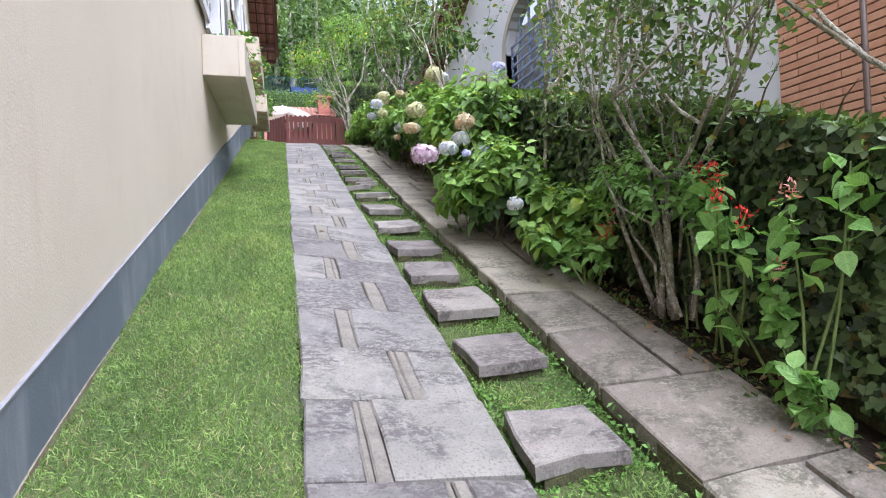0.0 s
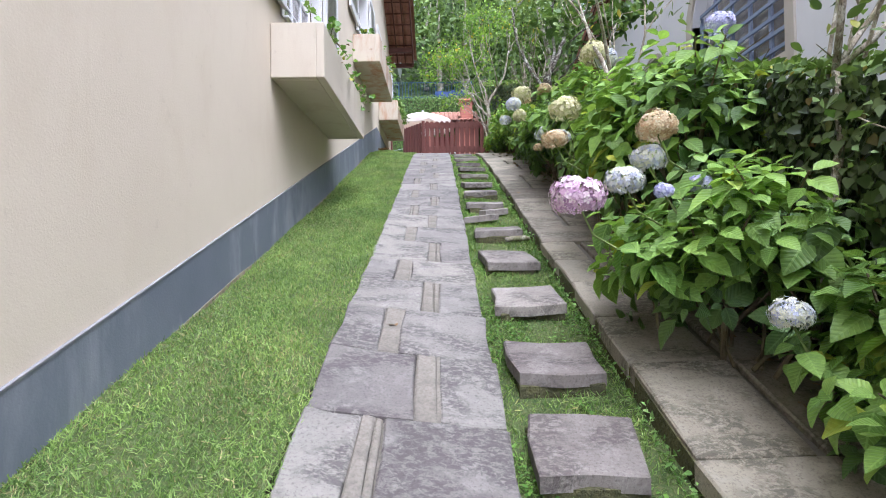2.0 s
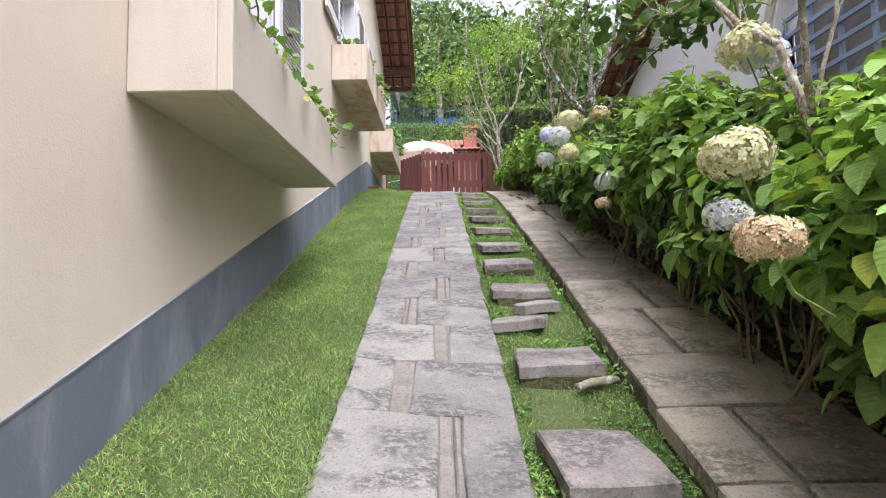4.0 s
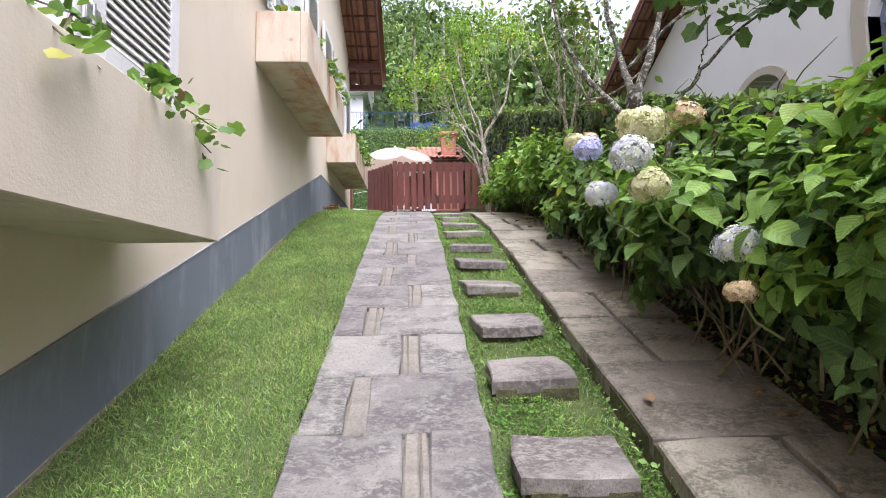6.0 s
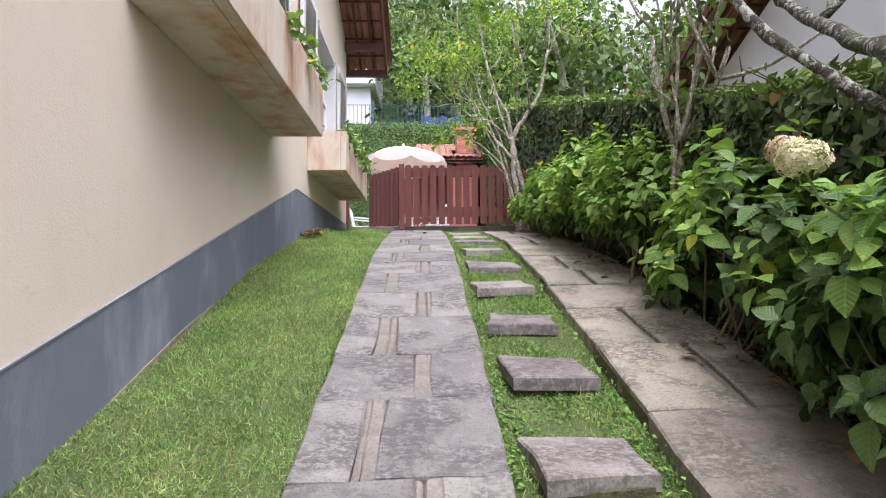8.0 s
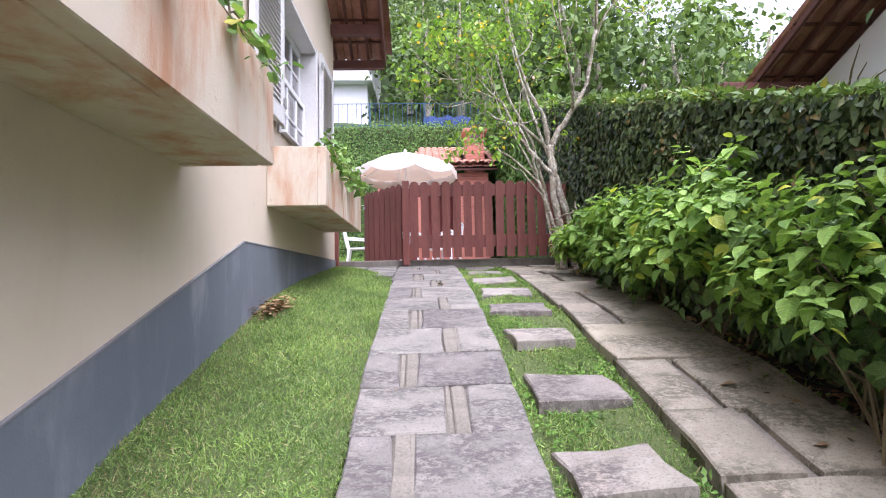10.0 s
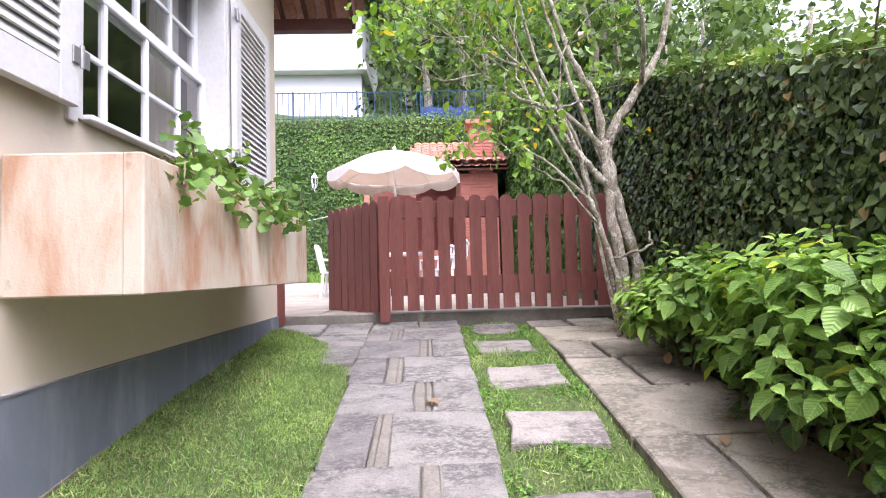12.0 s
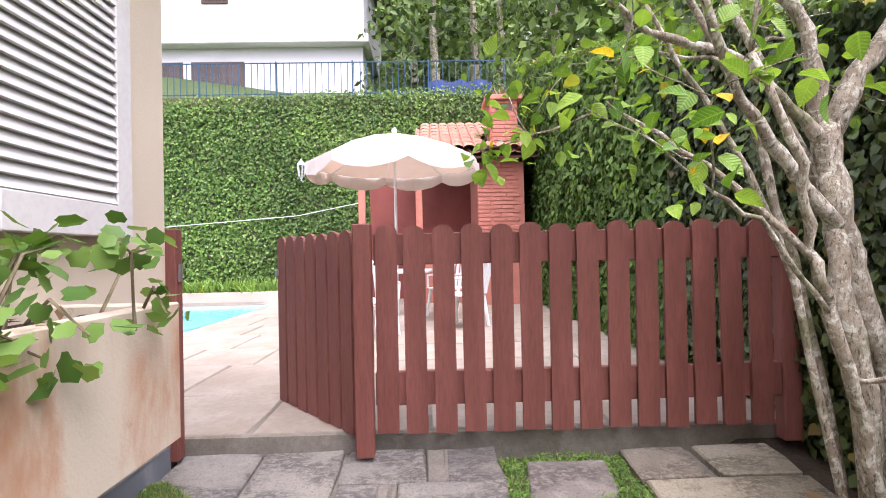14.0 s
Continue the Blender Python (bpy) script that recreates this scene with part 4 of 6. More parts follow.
def n_top(y):
    return min(7.55 - 0.45 * (y - 16.2), 7.55 + 0.45 * (y - 2.0) + 0.6)


def neighbour():
    t = thing("neighbour_house", "white plaster house with arched window and clay tile roof", "house", at=(NX, 12, 3))
    holes = [(9.15, 11.45, 5.0, 6.35), (12.55, 13.4, 5.6, 6.05)]
    bm = bmesh.new()
    wall_with_arches(bm, [4.85, 7, 14.5, 17.2], n_top, holes, NX, NX + 0.3)
    bmesh.ops.remove_doubles(bm, verts=bm.verts, dist=1e-4)
    part("wall", bm, M_WHITE_WALL, t)
    part("end_wall", box(NX + 0.3, NX + 5, 16.9, 17.2, 0.5, 7.1), M_WHITE_WALL, t)
    # Plain wall added behind the arched window, its colour darkened as an unlit inside.
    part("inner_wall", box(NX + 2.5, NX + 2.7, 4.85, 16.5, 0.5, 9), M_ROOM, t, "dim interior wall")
    # surrounds of the arches
    for y0, y1, z0, sp in holes:
        bm = bmesh.new()
        w = 0.16 if y1 - y0 > 1.5 else 0.12
        inner, outer = arch(y0, y1, z0, sp, 14), arch(y0 - w, y1 + w, z0 - w, sp, 14)
        for k in range(len(inner)):
            k2 = (k + 1) % len(inner)
            q = [inner[k], inner[k2], outer[k2], outer[k]]
            a = [bm.verts.new((NX - 0.035, y, z)) for y, z in q]
            b = [bm.verts.new((NX + 0.28, y, z)) for y, z in q]
            bm.faces.new(a)
            for i in range(4):
                bm.faces.new((a[i], a[(i + 1) % 4], b[(i + 1) % 4], b[i]))
        bmesh.ops.remove_doubles(bm, verts=bm.verts, dist=1e-4)
        part("arch_surround", bm, M_SURROUND, t, "beige rendered arch surround")
    win = part("window_frame", box(NX + 0.14, NX + 0.18, 9.16, 9.24, 5.0, 6.9), M_BLUE, t, "blue painted frame")
    for i in range(6):
        y = 9.2 + i * 0.44
        part("mullion", box(NX + 0.13, NX + 0.17, y, y + 0.05, 5.0, 6.35 + 0.75 * math.sqrt(max(0.0, 1.15 ** 2 - (y - 10.3) ** 2))), M_BLUE, win)
    for i in range(7):
        part("louvre", box(NX + 0.1, NX + 0.13, 9.2, 11.4, 5.15 + 0.22 * i, 5.205 + 0.22 * i, 0.004), M_BLUE, win)
    part("pane", box(NX + 0.19, NX + 0.2, 9.15, 11.45, 5.0, 7.3), M_GLASS, win)
    # brick end
    wall = part("brick_wall", box(NX - 0.02, NX + 0.28, -4, 4.845, -1, 8.0), M_MORTAR, t, "terracotta brick wall")
    br = finish(box(-0.012, 0.012, -0.197, 0.197, -0.034, 0.034, 0.005), "brick", M_TERRA)
    half = finish(box(-0.012, 0.012, -0.097, 0.097, -0.034, 0.034, 0.005), "brick", M_TERRA)
    for r in range(40):
        if r % 2:
            shared("brick", half, wall, Matrix.Translation((NX - 0.03, 4.74, 2.8 + 0.08 * r)))
        for i in range(7):
            y = 4.64 - 0.4 * i - (0.2 if r % 2 else 0.0)
            shared("brick", br, wall, Matrix.Translation((NX - 0.03, y, 2.8 + 0.08 * r)))


neighbour()
bm = bmesh.new()
add_tube(bm, [Vector((3.62, 2.92, 0.6)), Vector((3.62, 2.92, 2.0)), Vector((3.62, 2.92, 3.5))], [0.016] * 3, 8)
tagged(part("metal_post", bm, M_DARKWOOD, None, "", True), "thin dark rusty metal post behind the ivy hedge", "post")
tile_roof("neighbour_roof", "dark red clay tile roof overhang on brown rafters", 4.8, NX + 1.5, 17.28, 7.24, 0.45, 8.0, True)


def hill_house():
    """White two-storey house above the retaining wall."""
    t = thing("hillside_house", "white two-storey house above the ivy retaining wall", "house", at=(-8, 42, 12))
    y = 40.0
    part("upper_wall", box(-22, -2.2, y, y + 9, 17.35, 21.5), M_WHITE_WALL, t)
    part("lower_wall", box(-22, -2.3, y + 0.35, y + 9, 11.0, 16.9), M_WHITE_WALL, t)
    part("ledge", box(-22.2, -1.95, y - 0.25, y + 9.2, 16.9, 17.34, 0.05), M_WHITE, t)
    part("roof", box(-23, -1.2, y - 1.0, y + 10, 21.51, 21.9, 0.05), M_DARKWOOD, t, "dark overhanging roof")
    for x0, x1, z0, z1, yy in ((-10.8, -8.2, 14.5, 16.2, y + 0.35), (-12.9, -11.2, 14.3, 16.2, y + 0.35), (-10.1, -8.8, 18.95, 20.3, y), (-14.2, -12.9, 18.95, 20.3, y)):
        w = part("window", box(x0, x1, yy - 0.06, yy + 0.05, z0, z1, 0.01), M_DARKWOOD, t, "dark wooden window")
        n = max(2, round((x1 - x0) / 0.8))
        for k in range(n):
            a = x0 + 0.1 + k * (x1 - x0 - 0.1) / n
            b = x0 + (k + 1) * (x1 - x0 - 0.1) / n
            part("pane", box(a, b, yy - 0.075, yy - 0.062, z0 + 0.12, z1 - 0.12), M_GLASS, w)


hill_house()


def blue_cover():
    """A blue sheet draped over something low behind the railing."""
    bm = bmesh.new()
    nx, rows = 22, []
    prof = ((28.3, 10.2), (28.4, 10.75), (28.6, 11.12), (29.0, 11.2), (29.5, 10.9), (29.7, 10.2))
    for i in range(nx + 1):
        x = 0.9 + 1.75 * i / nx
        rows.append([bm.verts.new((x + 0.03 * math.sin(k + i), y + 0.04 * math.sin(i * 1.3 + k), z + 0.05 * math.sin(i * 0.9 + 2 * k) * (z > 10.3) - 0.1)) for k, (y, z) in enumerate(prof)])
    for a, b in zip(rows, rows[1:]):
        for k in range(len(prof) - 1):
            bm.faces.new((a[k], a[k + 1], b[k + 1], b[k]))
    t = part("tarpaulin", bm, surface("blue_tarpaulin", (0.006, 0.018, 0.07), (0.01, 0.026, 0.1), (0.005, 0.012, 0.04), 3, 30, 0.85, 0.3, 0.01), None, "", True)
    t.modifiers.new("thickness", "SOLIDIFY").thickness = 0.006
    tagged(t, "dark blue tarpaulin draped behind the railing", "tarpaulin")


blue_cover()


def plastic_chair(x, y, turn):
    t = thing("plastic_chair", "white plastic garden chair on the patio", "chair", "garden chairs")
    bm = box(-0.23, 0.23, -0.22, 0.22, 0.41, 0.44, 0.012)
    part("seat", bm, M_WHITE, t)
    for i in range(5):
        xx = -0.19 + 0.095 * i
        bm = bmesh.new()
        add_tube(bm, [(xx, 0.22, 0.43), (xx * 1.03, 0.27, 0.65), (xx, 0.31, 0.86)], 0.022, 6)
        part("back_slat", bm, M_WHITE, t)
    bm = bmesh.new()
    add_tube(bm, [(-0.22, 0.31, 0.85), (-0.1, 0.33, 0.9), (0.1, 0.33, 0.9), (0.22, 0.31, 0.85)], 0.025, 6)
    part("top_rail", bm, M_WHITE, t)
    for sx in (-1, 1):
        for sy in (-1, 1):
            bm = bmesh.new()
            add_tube(bm, [(sx * 0.2, sy * 0.19, 0.41), (sx * 0.24, sy * 0.24, 0.0)], [0.026, 0.018], 6)
            part("leg", bm, M_WHITE, t)
        bm = bmesh.new()
        add_tube(bm, [(sx * 0.25, -0.2, 0.43), (sx * 0.27, -0.19, 0.62), (sx * 0.26, 0.27, 0.66)], 0.02, 6)
        part("armrest", bm, M_WHITE, t)
    t.matrix_basis = Matrix.Translation((x, y, PATIO)) @ Matrix.Rotation(turn, 4, "Z")
    return t


chair = plastic_chair(0.25, 21.2, 2.8)
for cx, cy, a in ((1.35, 21.8, 4.2), (-0.6, 22.2, 1.6), (1.2, 23.0, 5.4)):
    copy_thing(chair, Matrix.Translation((cx, cy, PATIO)) @ Matrix.Rotation(a, 4, "Z"))
t = thing("patio_table", "round white plastic patio table under the umbrella", "table", at=(0.47, 22.35, PATIO))
bm = bmesh.new()
for r0, r1, z0, z1 in ((0.03, 0.5, 0.0, 0.0),):
    ring = []
    for rr, zz in ((0.03, 0.74), (0.5, 0.74), (0.51, 0.725), (0.5, 0.7), (0.03, 0.7)):
        ring.append([bm.verts.new((0.47 + rr * math.cos(math.tau * k / 24), 22.35 + rr * math.sin(math.tau * k / 24), PATIO + zz)) for k in range(24)])
    for a, b in zip(ring, ring[1:] + ring[:1]):
        for k in range(24):
            bm.faces.new((a[k], a[(k + 1) % 24], b[(k + 1) % 24], b[k]))
part("tabletop", bm, M_WHITE, t)
for k in range(4):
    a = math.tau * (k + 0.5) / 4
    bm = bmesh.new()
    add_tube(bm, [(0.47 + 0.3 * math.cos(a), 22.35 + 0.3 * math.sin(a), PATIO + 0.7), (0.47 + 0.38 * math.cos(a), 22.35 + 0.38 * math.sin(a), PATIO)], [0.028, 0.02], 6)
    part("leg", bm, M_WHITE, t)


# ---- plants ----
def bush_leaves(t, centre, radii, shoots, per_shoot, size, material, shape, name="foliage", up=0.35, low=-0.4):
    """Rosettes of leaves on the tips of shoots over an uneven mound. Returns the tips."""
    d = unit(shoots * 3)
    d = d[d[:, 2] > low][:shoots]
    n = len(d)
    lump = np.array([1 + 0.42 * noise.noise(Vector((v[0] * 2.1 + centre[0] * 3, v[1] * 2.1 + centre[1] * 3, v[2] * 2.1))) for v in d])
    depth = 1 - 0.45 * rng.random(n) ** 2.2
    tips = np.array(centre) + d * np.array(radii) * (lump * depth)[:, None]
    out = 0.7 * d + np.array([0, 0, up]) + 0.42 * unit(n)
    out /= np.linalg.norm(out, axis=1, keepdims=True)
    P, D, N, S = [], [], [], []
    for k in range(per_shoot):
        ring = k // 2
        ang = (k % 2) * math.pi + ring * (math.pi / 2 + 0.25) + rng.random(n) * 0.5
        a = np.cross(out, np.array([0.31, 0.77, 0.55]))
        a /= np.linalg.norm(a, axis=1, keepdims=True)
        b = np.cross(out, a)
        side = np.cos(ang)[:, None] * a + np.sin(ang)[:, None] * b
        lift = 0.62 - 0.3 * ring + 0.5 * (rng.random(n) - 0.5)
        dirn = side + out * lift[:, None] + np.array([0, 0, -0.12]) * ring + 0.2 * unit(n)
        P.append(tips - out * (0.03 * ring)[..., None] if np.ndim(ring) else tips - out * 0.035 * ring + side * 0.012)
        D.append(dirn)
        N.append(out + np.array([0, 0, 0.3]) + 0.42 * unit(n))
        S.append(size * (0.5 + 0.22 * min(ring, 2)) * (0.6 + 0.6 * rng.random(n)))
    scatter(name, shape, np.concatenate(P), np.concatenate(D), np.concatenate(N), np.concatenate(S), material, t)
    return tips


HYD_LEAF = leaf_shape(0.7, 0.22, 0.28)
OVAL = leaf_shape(0.5, 0.12, 0.15)
LOBED = lobed_leaf()
IVY_LEAF = (np.array([(0, 0.08, 0), (-0.34, 0.0, 0.05), (-0.42, 0.36, 0.07), (0, 1.0, -0.14), (0.42, 0.36, 0.07), (0.34, 0.0, 0.05)], float), [(0, 3, 2, 1), (0, 5, 4, 3)])
TINY = small_leaf(0.6)
ROUND = small_leaf(0.85)


def stems_to(t, base, tips, count, material, r0=0.006, name="stem"):
    """Crooked woody stems from the foot of a bush to some of its shoots."""
    pick = rng.choice(len(tips), min(count, len(tips)), replace=False)
    for i in pick:
        bm = bmesh.new()
        tip = Vector(tips[i])
        b = Vector(base) + Vector((rng.normal() * 0.1, rng.normal() * 0.2, 0))
        pts = [b] + [b.lerp(tip, f) + Vector((0.05 * (1 - f), 0, 0.05)) + Vector(rng.normal(size=3)) * 0.035 for f in (0.25, 0.5, 0.75)] + [tip]
        r = r0 * rng.uniform(0.7, 1.5)
        add_tube(bm, pts, [r, r * 0.95, r * 0.8, r * 0.65, r * 0.4], 5)
        part(name, bm, material, t)


def flower_head(t, at, r, material, label, squash=0.82):
    """A mophead: hundreds of small four-petalled florets on a ball."""
    n = 560
    d = unit(n)
    d = d[d[:, 2] > -0.75]
    c = np.array(at)
    P = c + d * np.array([r, r, r * squash]) * ((0.82 + 0.18 * rng.random(len(d))) * (1 + 0.16 * np.sin(3.1 * d[:, 0] + 5 * r * 40) * np.cos(2.7 * d[:, 1])))[:, None]
    q = np.array([(0.06, 0.06, 0.02), (0.5, 0.14, 0.0), (0.5, 0.5, 0.03), (0.14, 0.5, 0.0), (-0.14, 0.5, 0.0), (-0.5, 0.5, 0.03), (-0.5, 0.14, 0.0), (-0.5, -0.14, 0.0), (-0.5, -0.5, 0.03), (-0.14, -0.5, 0.0), (0.14, -0.5, 0.0), (0.5, -0.5, 0.03), (0.5, -0.14, 0.0), (0, 0, -0.05)], float)
    fc = [(13, 1, 2, 3), (13, 4, 5, 6), (13, 7, 8, 9), (13, 10, 11, 12)]
    tang = np.cross(d, unit(len(d)))
    ob = scatter("flower_head", (q, fc), P, tang, d + 0.3 * unit(len(d)), np.full(len(d), r * 0.2) * (0.75 + 0.5 * rng.random(len(d))), material, t, label, False)
    bm = bmesh.new()
    add_tube(bm, [Vector(at) - Vector((0, 0, r * 0.3)), Vector(at) - Vector((-0.07, -0.02, r + 0.06)), Vector(at) - Vector((-0.2, -0.05, r + 0.13))], [0.004, 0.005, 0.006], 5)
    st = part("flower_stalk", bm, M_GSTEM, t)
    return ob


def hydrangea(c, r, shoots, flowers=(), fresh=0.6, size=0.15):
    base_z = path_z(2.0, c[1]) - 0.06
    kind = "hydrangea bush with large green leaves" + (" and mophead flowers" if flowers else "")
    c = (c[0] + 0.08, c[1], c[2])
    r = (r[0] * 0.9, r[1], r[2])
    t = thing("hydrangea_bush", kind, "bush", "hydrangea bushes", at=(c[0], c[1], base_z))
    tips = bush_leaves(t, c, r, int(shoots * fresh * 2.5), 8, size, M_HYD, HYD_LEAF, "foliage", 0.85, -0.2)
    # Older leaves lower and further in; their dark green also carries inner shade.
    tips2 = bush_leaves(t, (c[0] + 0.06, c[1], c[2] - 0.12), (r[0] * 0.88, r[1] * 0.97, r[2]), int(shoots * (1.15 - fresh) * 2.5), 6, size * 0.95, M_HYD_DARK, HYD_LEAF, "older_shaded_foliage", 0.45, -0.5)
    stems_to(t, (c[0] + 0.06, c[1], base_z), np.concatenate([tips, tips2]), 16, M_STEM, 0.008)
    for at, rr, mt, lb in flowers:
        flower_head(t, at, rr, mt, lb)
    return t


PK, LI, GR, TA, PA = (M_PINK, "pink mophead flower"), (M_LILAC, "lilac-blue mophead flower"), (M_GREENISH, "greenish cream fading mophead flower"), (M_TAN, "dried tan mophead flower"), (M_PALE, "pale blue-white mophead flower")
hydrangea((2.38, 5.45, 2.48), (0.66, 0.62, 0.46), 62, [((1.65, 5.16, 2.74), 0.115, *PK), ((1.9, 5.27, 2.82), 0.085, *PA), ((2.13, 5.44, 3.11), 0.105, *TA), ((2.11, 5.5, 2.97), 0.09, *PA), ((2.24, 5.25, 2.8), 0.055, *LI), ((2.3, 4.76, 2.25), 0.075, *PA), ((2.05, 5.2, 2.76), 0.045, *LI)])
hydrangea((2.66, 4.62, 2.02), (0.50, 0.45, 0.42), 40, (), 0.95)
hydrangea((2.58, 6.45, 3.24), (0.62, 0.8, 0.76), 88, [((2.02, 6.81, 3.61), 0.125, *GR), ((1.84, 6.39, 3.28), 0.085, *TA), ((2.0, 6.85, 3.4), 0.08, *PA), ((2.7, 5.85, 3.82), 0.08, *LI)])
hydrangea((2.65, 7.6, 3.5), (0.51, 0.75, 0.66), 78, [((2.43, 7.35, 4.26), 0.135, *GR), ((2.56, 7.42, 4.24), 0.11, *PA)])
hydrangea((2.66, 8.6, 3.92), (0.52, 0.7, 0.7), 74, [((2.29, 8.94, 3.94), 0.1, *PA), ((2.22, 8.84, 3.76), 0.06, *TA)], 0.75, 0.14)
hydrangea((2.55, 9.6, 4.15), (0.57, 0.75, 0.56), 70, [((2.1, 10.05, 4.65), 0.098, *LI), ((2.12, 9.34, 4.56), 0.12, *GR), ((2.0, 9.23, 4.39), 0.105, *PA), ((1.92, 9.4, 4.24), 0.08, *PA), ((2.07, 9.21, 4.24), 0.1, *GR), ((2.47, 9.58, 4.69), 0.105, *TA), ((2.22, 9.74, 4.73), 0.07, *GR)], 0.27)
hydrangea((2.59, 10.7, 4.4), (0.47, 0.75, 0.56), 68, [((2.23, 10.68, 4.88), 0.08, *GR), ((2.5, 11.1, 5.02), 0.08, *TA)], 0.25)
hydrangea((2.65, 11.9, 4.72), (0.46, 0.8, 0.55), 60, (), 0.4, 0.14)
hydrangea((2.68, 13.1, 5.12), (0.48, 0.75, 0.56), 84, (), 0.7, 0.118)
hydrangea((2.64, 14.3, 5.38), (0.52, 0.75, 0.58), 92, (), 0.8, 0.122)
hydrangea((2.64, 15.4, 5.5), (0.5, 0.65, 0.54), 84, (), 0.8, 0.122)
hydrangea((2.62, 16.5, 5.58), (0.48, 0.52, 0.4), 64, (), 0.85, 0.125)


def sheet_leaves(name, parent, n, place, normal, size, material, shape, hang=0.6, spread=0.5):
    """Leaves over a wall: hanging, facing out, uneven."""
    P = place(n)
    N = np.array(normal)[None, :] + spread * unit(n)
    D = np.array([0, 0, -hang])[None, :] + 0.8 * unit(n)
    D -= (D * N).sum(1, keepdims=True) * N / (N * N).sum(1, keepdims=True) * 0.7
    return scatter(name, shape, P, D, N, size * (0.6 + 0.7 * rng.random(n)), material, parent)


def bumps(y, z, k):
    return np.array([noise.noise(Vector((a * k, b * k, 3.3))) for a, b in zip(y, z)])


def side_ivy(y0, y1, n, size):
    def place(m):
        y = y0 + (y1 - y0) * rng.random(m)
        base = np.interp(y, GROUND_Y + [18.2, 30], GROUND_Z + [PATIO, PATIO])
        top = 2.31 + 0.343 * (y - 2.38)
        z = base + (top - base) * rng.random(m) ** 0.9 + 0.05 * rng.normal(size=m) * (rng.random(m) < 0.15)
        return np.stack([2.99 - 0.10 * rng.random(m) + 0.07 * bumps(y, z, 1.6), y, z], 1)
    return place


ivy = thing("ivy_hedge", "dense dark green ivy covering the boundary wall", "ivy", at=(3.0, 10, 4))
sheet_leaves("foliage", ivy, 36000, side_ivy(1.2, 12.0, 0, 0), (-1, 0, 0.25), 0.064, M_IVY, IVY_LEAF, 0.7, 0.6)
sheet_leaves("foliage", ivy, 56000, side_ivy(12.0, 19.5, 0, 0), (-1, 0, 0.3), 0.056, M_IVY, IVY_LEAF, 0.9, 0.6)
sheet_leaves("foliage", ivy, 26000, side_ivy(19.5, 27.0, 0, 0), (-1, 0, 0.25), 0.075, M_IVY_B, IVY_LEAF, 0.7, 0.5)


def ivy_top(m):
    y = 0.8 + 26.2 * rng.random(m)
    z = 2.31 + 0.343 * (y - 2.38) + 0.05 * rng.random(m) + 0.08 * bumps(y, y * 0, 1.1)
    return np.stack([2.9 + 0.5 * rng.random(m), y, z], 1)


sheet_leaves("top_growth", ivy, 15000, ivy_top, (-0.2, 0, 1), 0.07, M_SHRUB, TINY, -0.3, 0.9)
bm = bmesh.new()
for i in range(170):
    y = 1.0 + 25.5 * rng.random()
    x, z = 2.92 + 0.3 * rng.random(), hedge_top(y) - 0.05
    a = Vector((x, y, z))
    b = a + Vector((rng.normal() * 0.15 - 0.1, rng.normal() * 0.3, 0.08 + 0.15 * rng.random()))
    add_tube(bm, [a, a.lerp(b, 0.5) + Vector((0, 0, 0.04)), b], [0.006, 0.005, 0.002], 4)
tagged(part("twig_growth", bm, M_STEM, ivy, "bare brown twigs"), kind="stuff")


def back_place(m):
    x = -9.5 + 12.6 * rng.random(m)
    z = 5.6 + (4.62 + 0.03 * x) * rng.random(m) ** 0.95
    return np.stack([x, 26.97 - 0.12 * rng.random(m) + 0.08 * bumps(x, z, 0.9), z + 0.06 * rng.normal(size=m) * (z > 9.9)], 1)


ivy2 = thing("ivy_wall", "bright green creeping ivy covering the retaining wall", "ivy", at=(-3, 26.9, 5.5))
sheet_leaves("foliage", ivy2, 60000, back_place, (0, -1, 0.3), 0.062, M_IVY_B, IVY_LEAF, 0.7, 0.55)
# strappy border plants at its foot
n = 2600
P = np.stack([-9 + 9.8 * rng.random(n), 26.45 + 0.45 * rng.random(n), np.full(n, 5.62)], 1)
border = thing("border_plants", "strappy bright green border plants along the ivy wall", "plant", kind="stuff", at=(-4, 26.7, 5.62))
BLADE = (np.array([(-0.05, 0, 0), (0.05, 0, 0), (-0.04, 0.6, 0), (0.04, 0.6, 0), (0, 1.0, -0.22)], float), [(0, 1, 3, 2), (2, 3, 4)])
scatter("foliage", BLADE, P, np.array([0, -0.2, 1]) + 0.6 * unit(n), unit(n), 0.25 + 0.2 * rng.random(n), M_HYD, border)


# trees
def grow(bm, start, direction, length, radius, depth, tips, wander=0.25, split=(2, 3), up=0.12, sides=6, xmin=-99.0):
    """A limb that wanders, tapers and forks."""
    p, d = Vector(start), Vector(direction).normalized()
    pts, rad = [p.copy()], [radius]
    n = 4
    for k in range(n):
        d = (d + Vector(rng.normal(size=3)) * wander * 0.5 + Vector((0, 0, up))).normalized()
        if p.x + d.x * length / n < xmin:
            d = Vector((abs(d.x) * 0.5, d.y, abs(d.z) + 0.2)).normalized()
        p = p + d * length / n
        pts.append(p.copy())
        rad.append(radius * (1 - 0.4 * (k + 1) / n))
    add_tube(bm, pts, rad, sides)
    if depth <= 1:
        tips.append((pts[-1], d))
        tips.append((pts[2], d))
    if depth == 0:
        return
    for _ in range(int(rng.integers(split[0], split[1] + 1))):
        nd = (d + Vector(rng.normal(size=3)) * 0.55).normalized()
        grow(bm, pts[-1 if rng.random() < 0.7 else 3], nd, length * (0.62 + 0.25 * rng.random()), radius * 0.58, depth - 1, tips, wander, split, up, max(4, sides - 1), xmin)


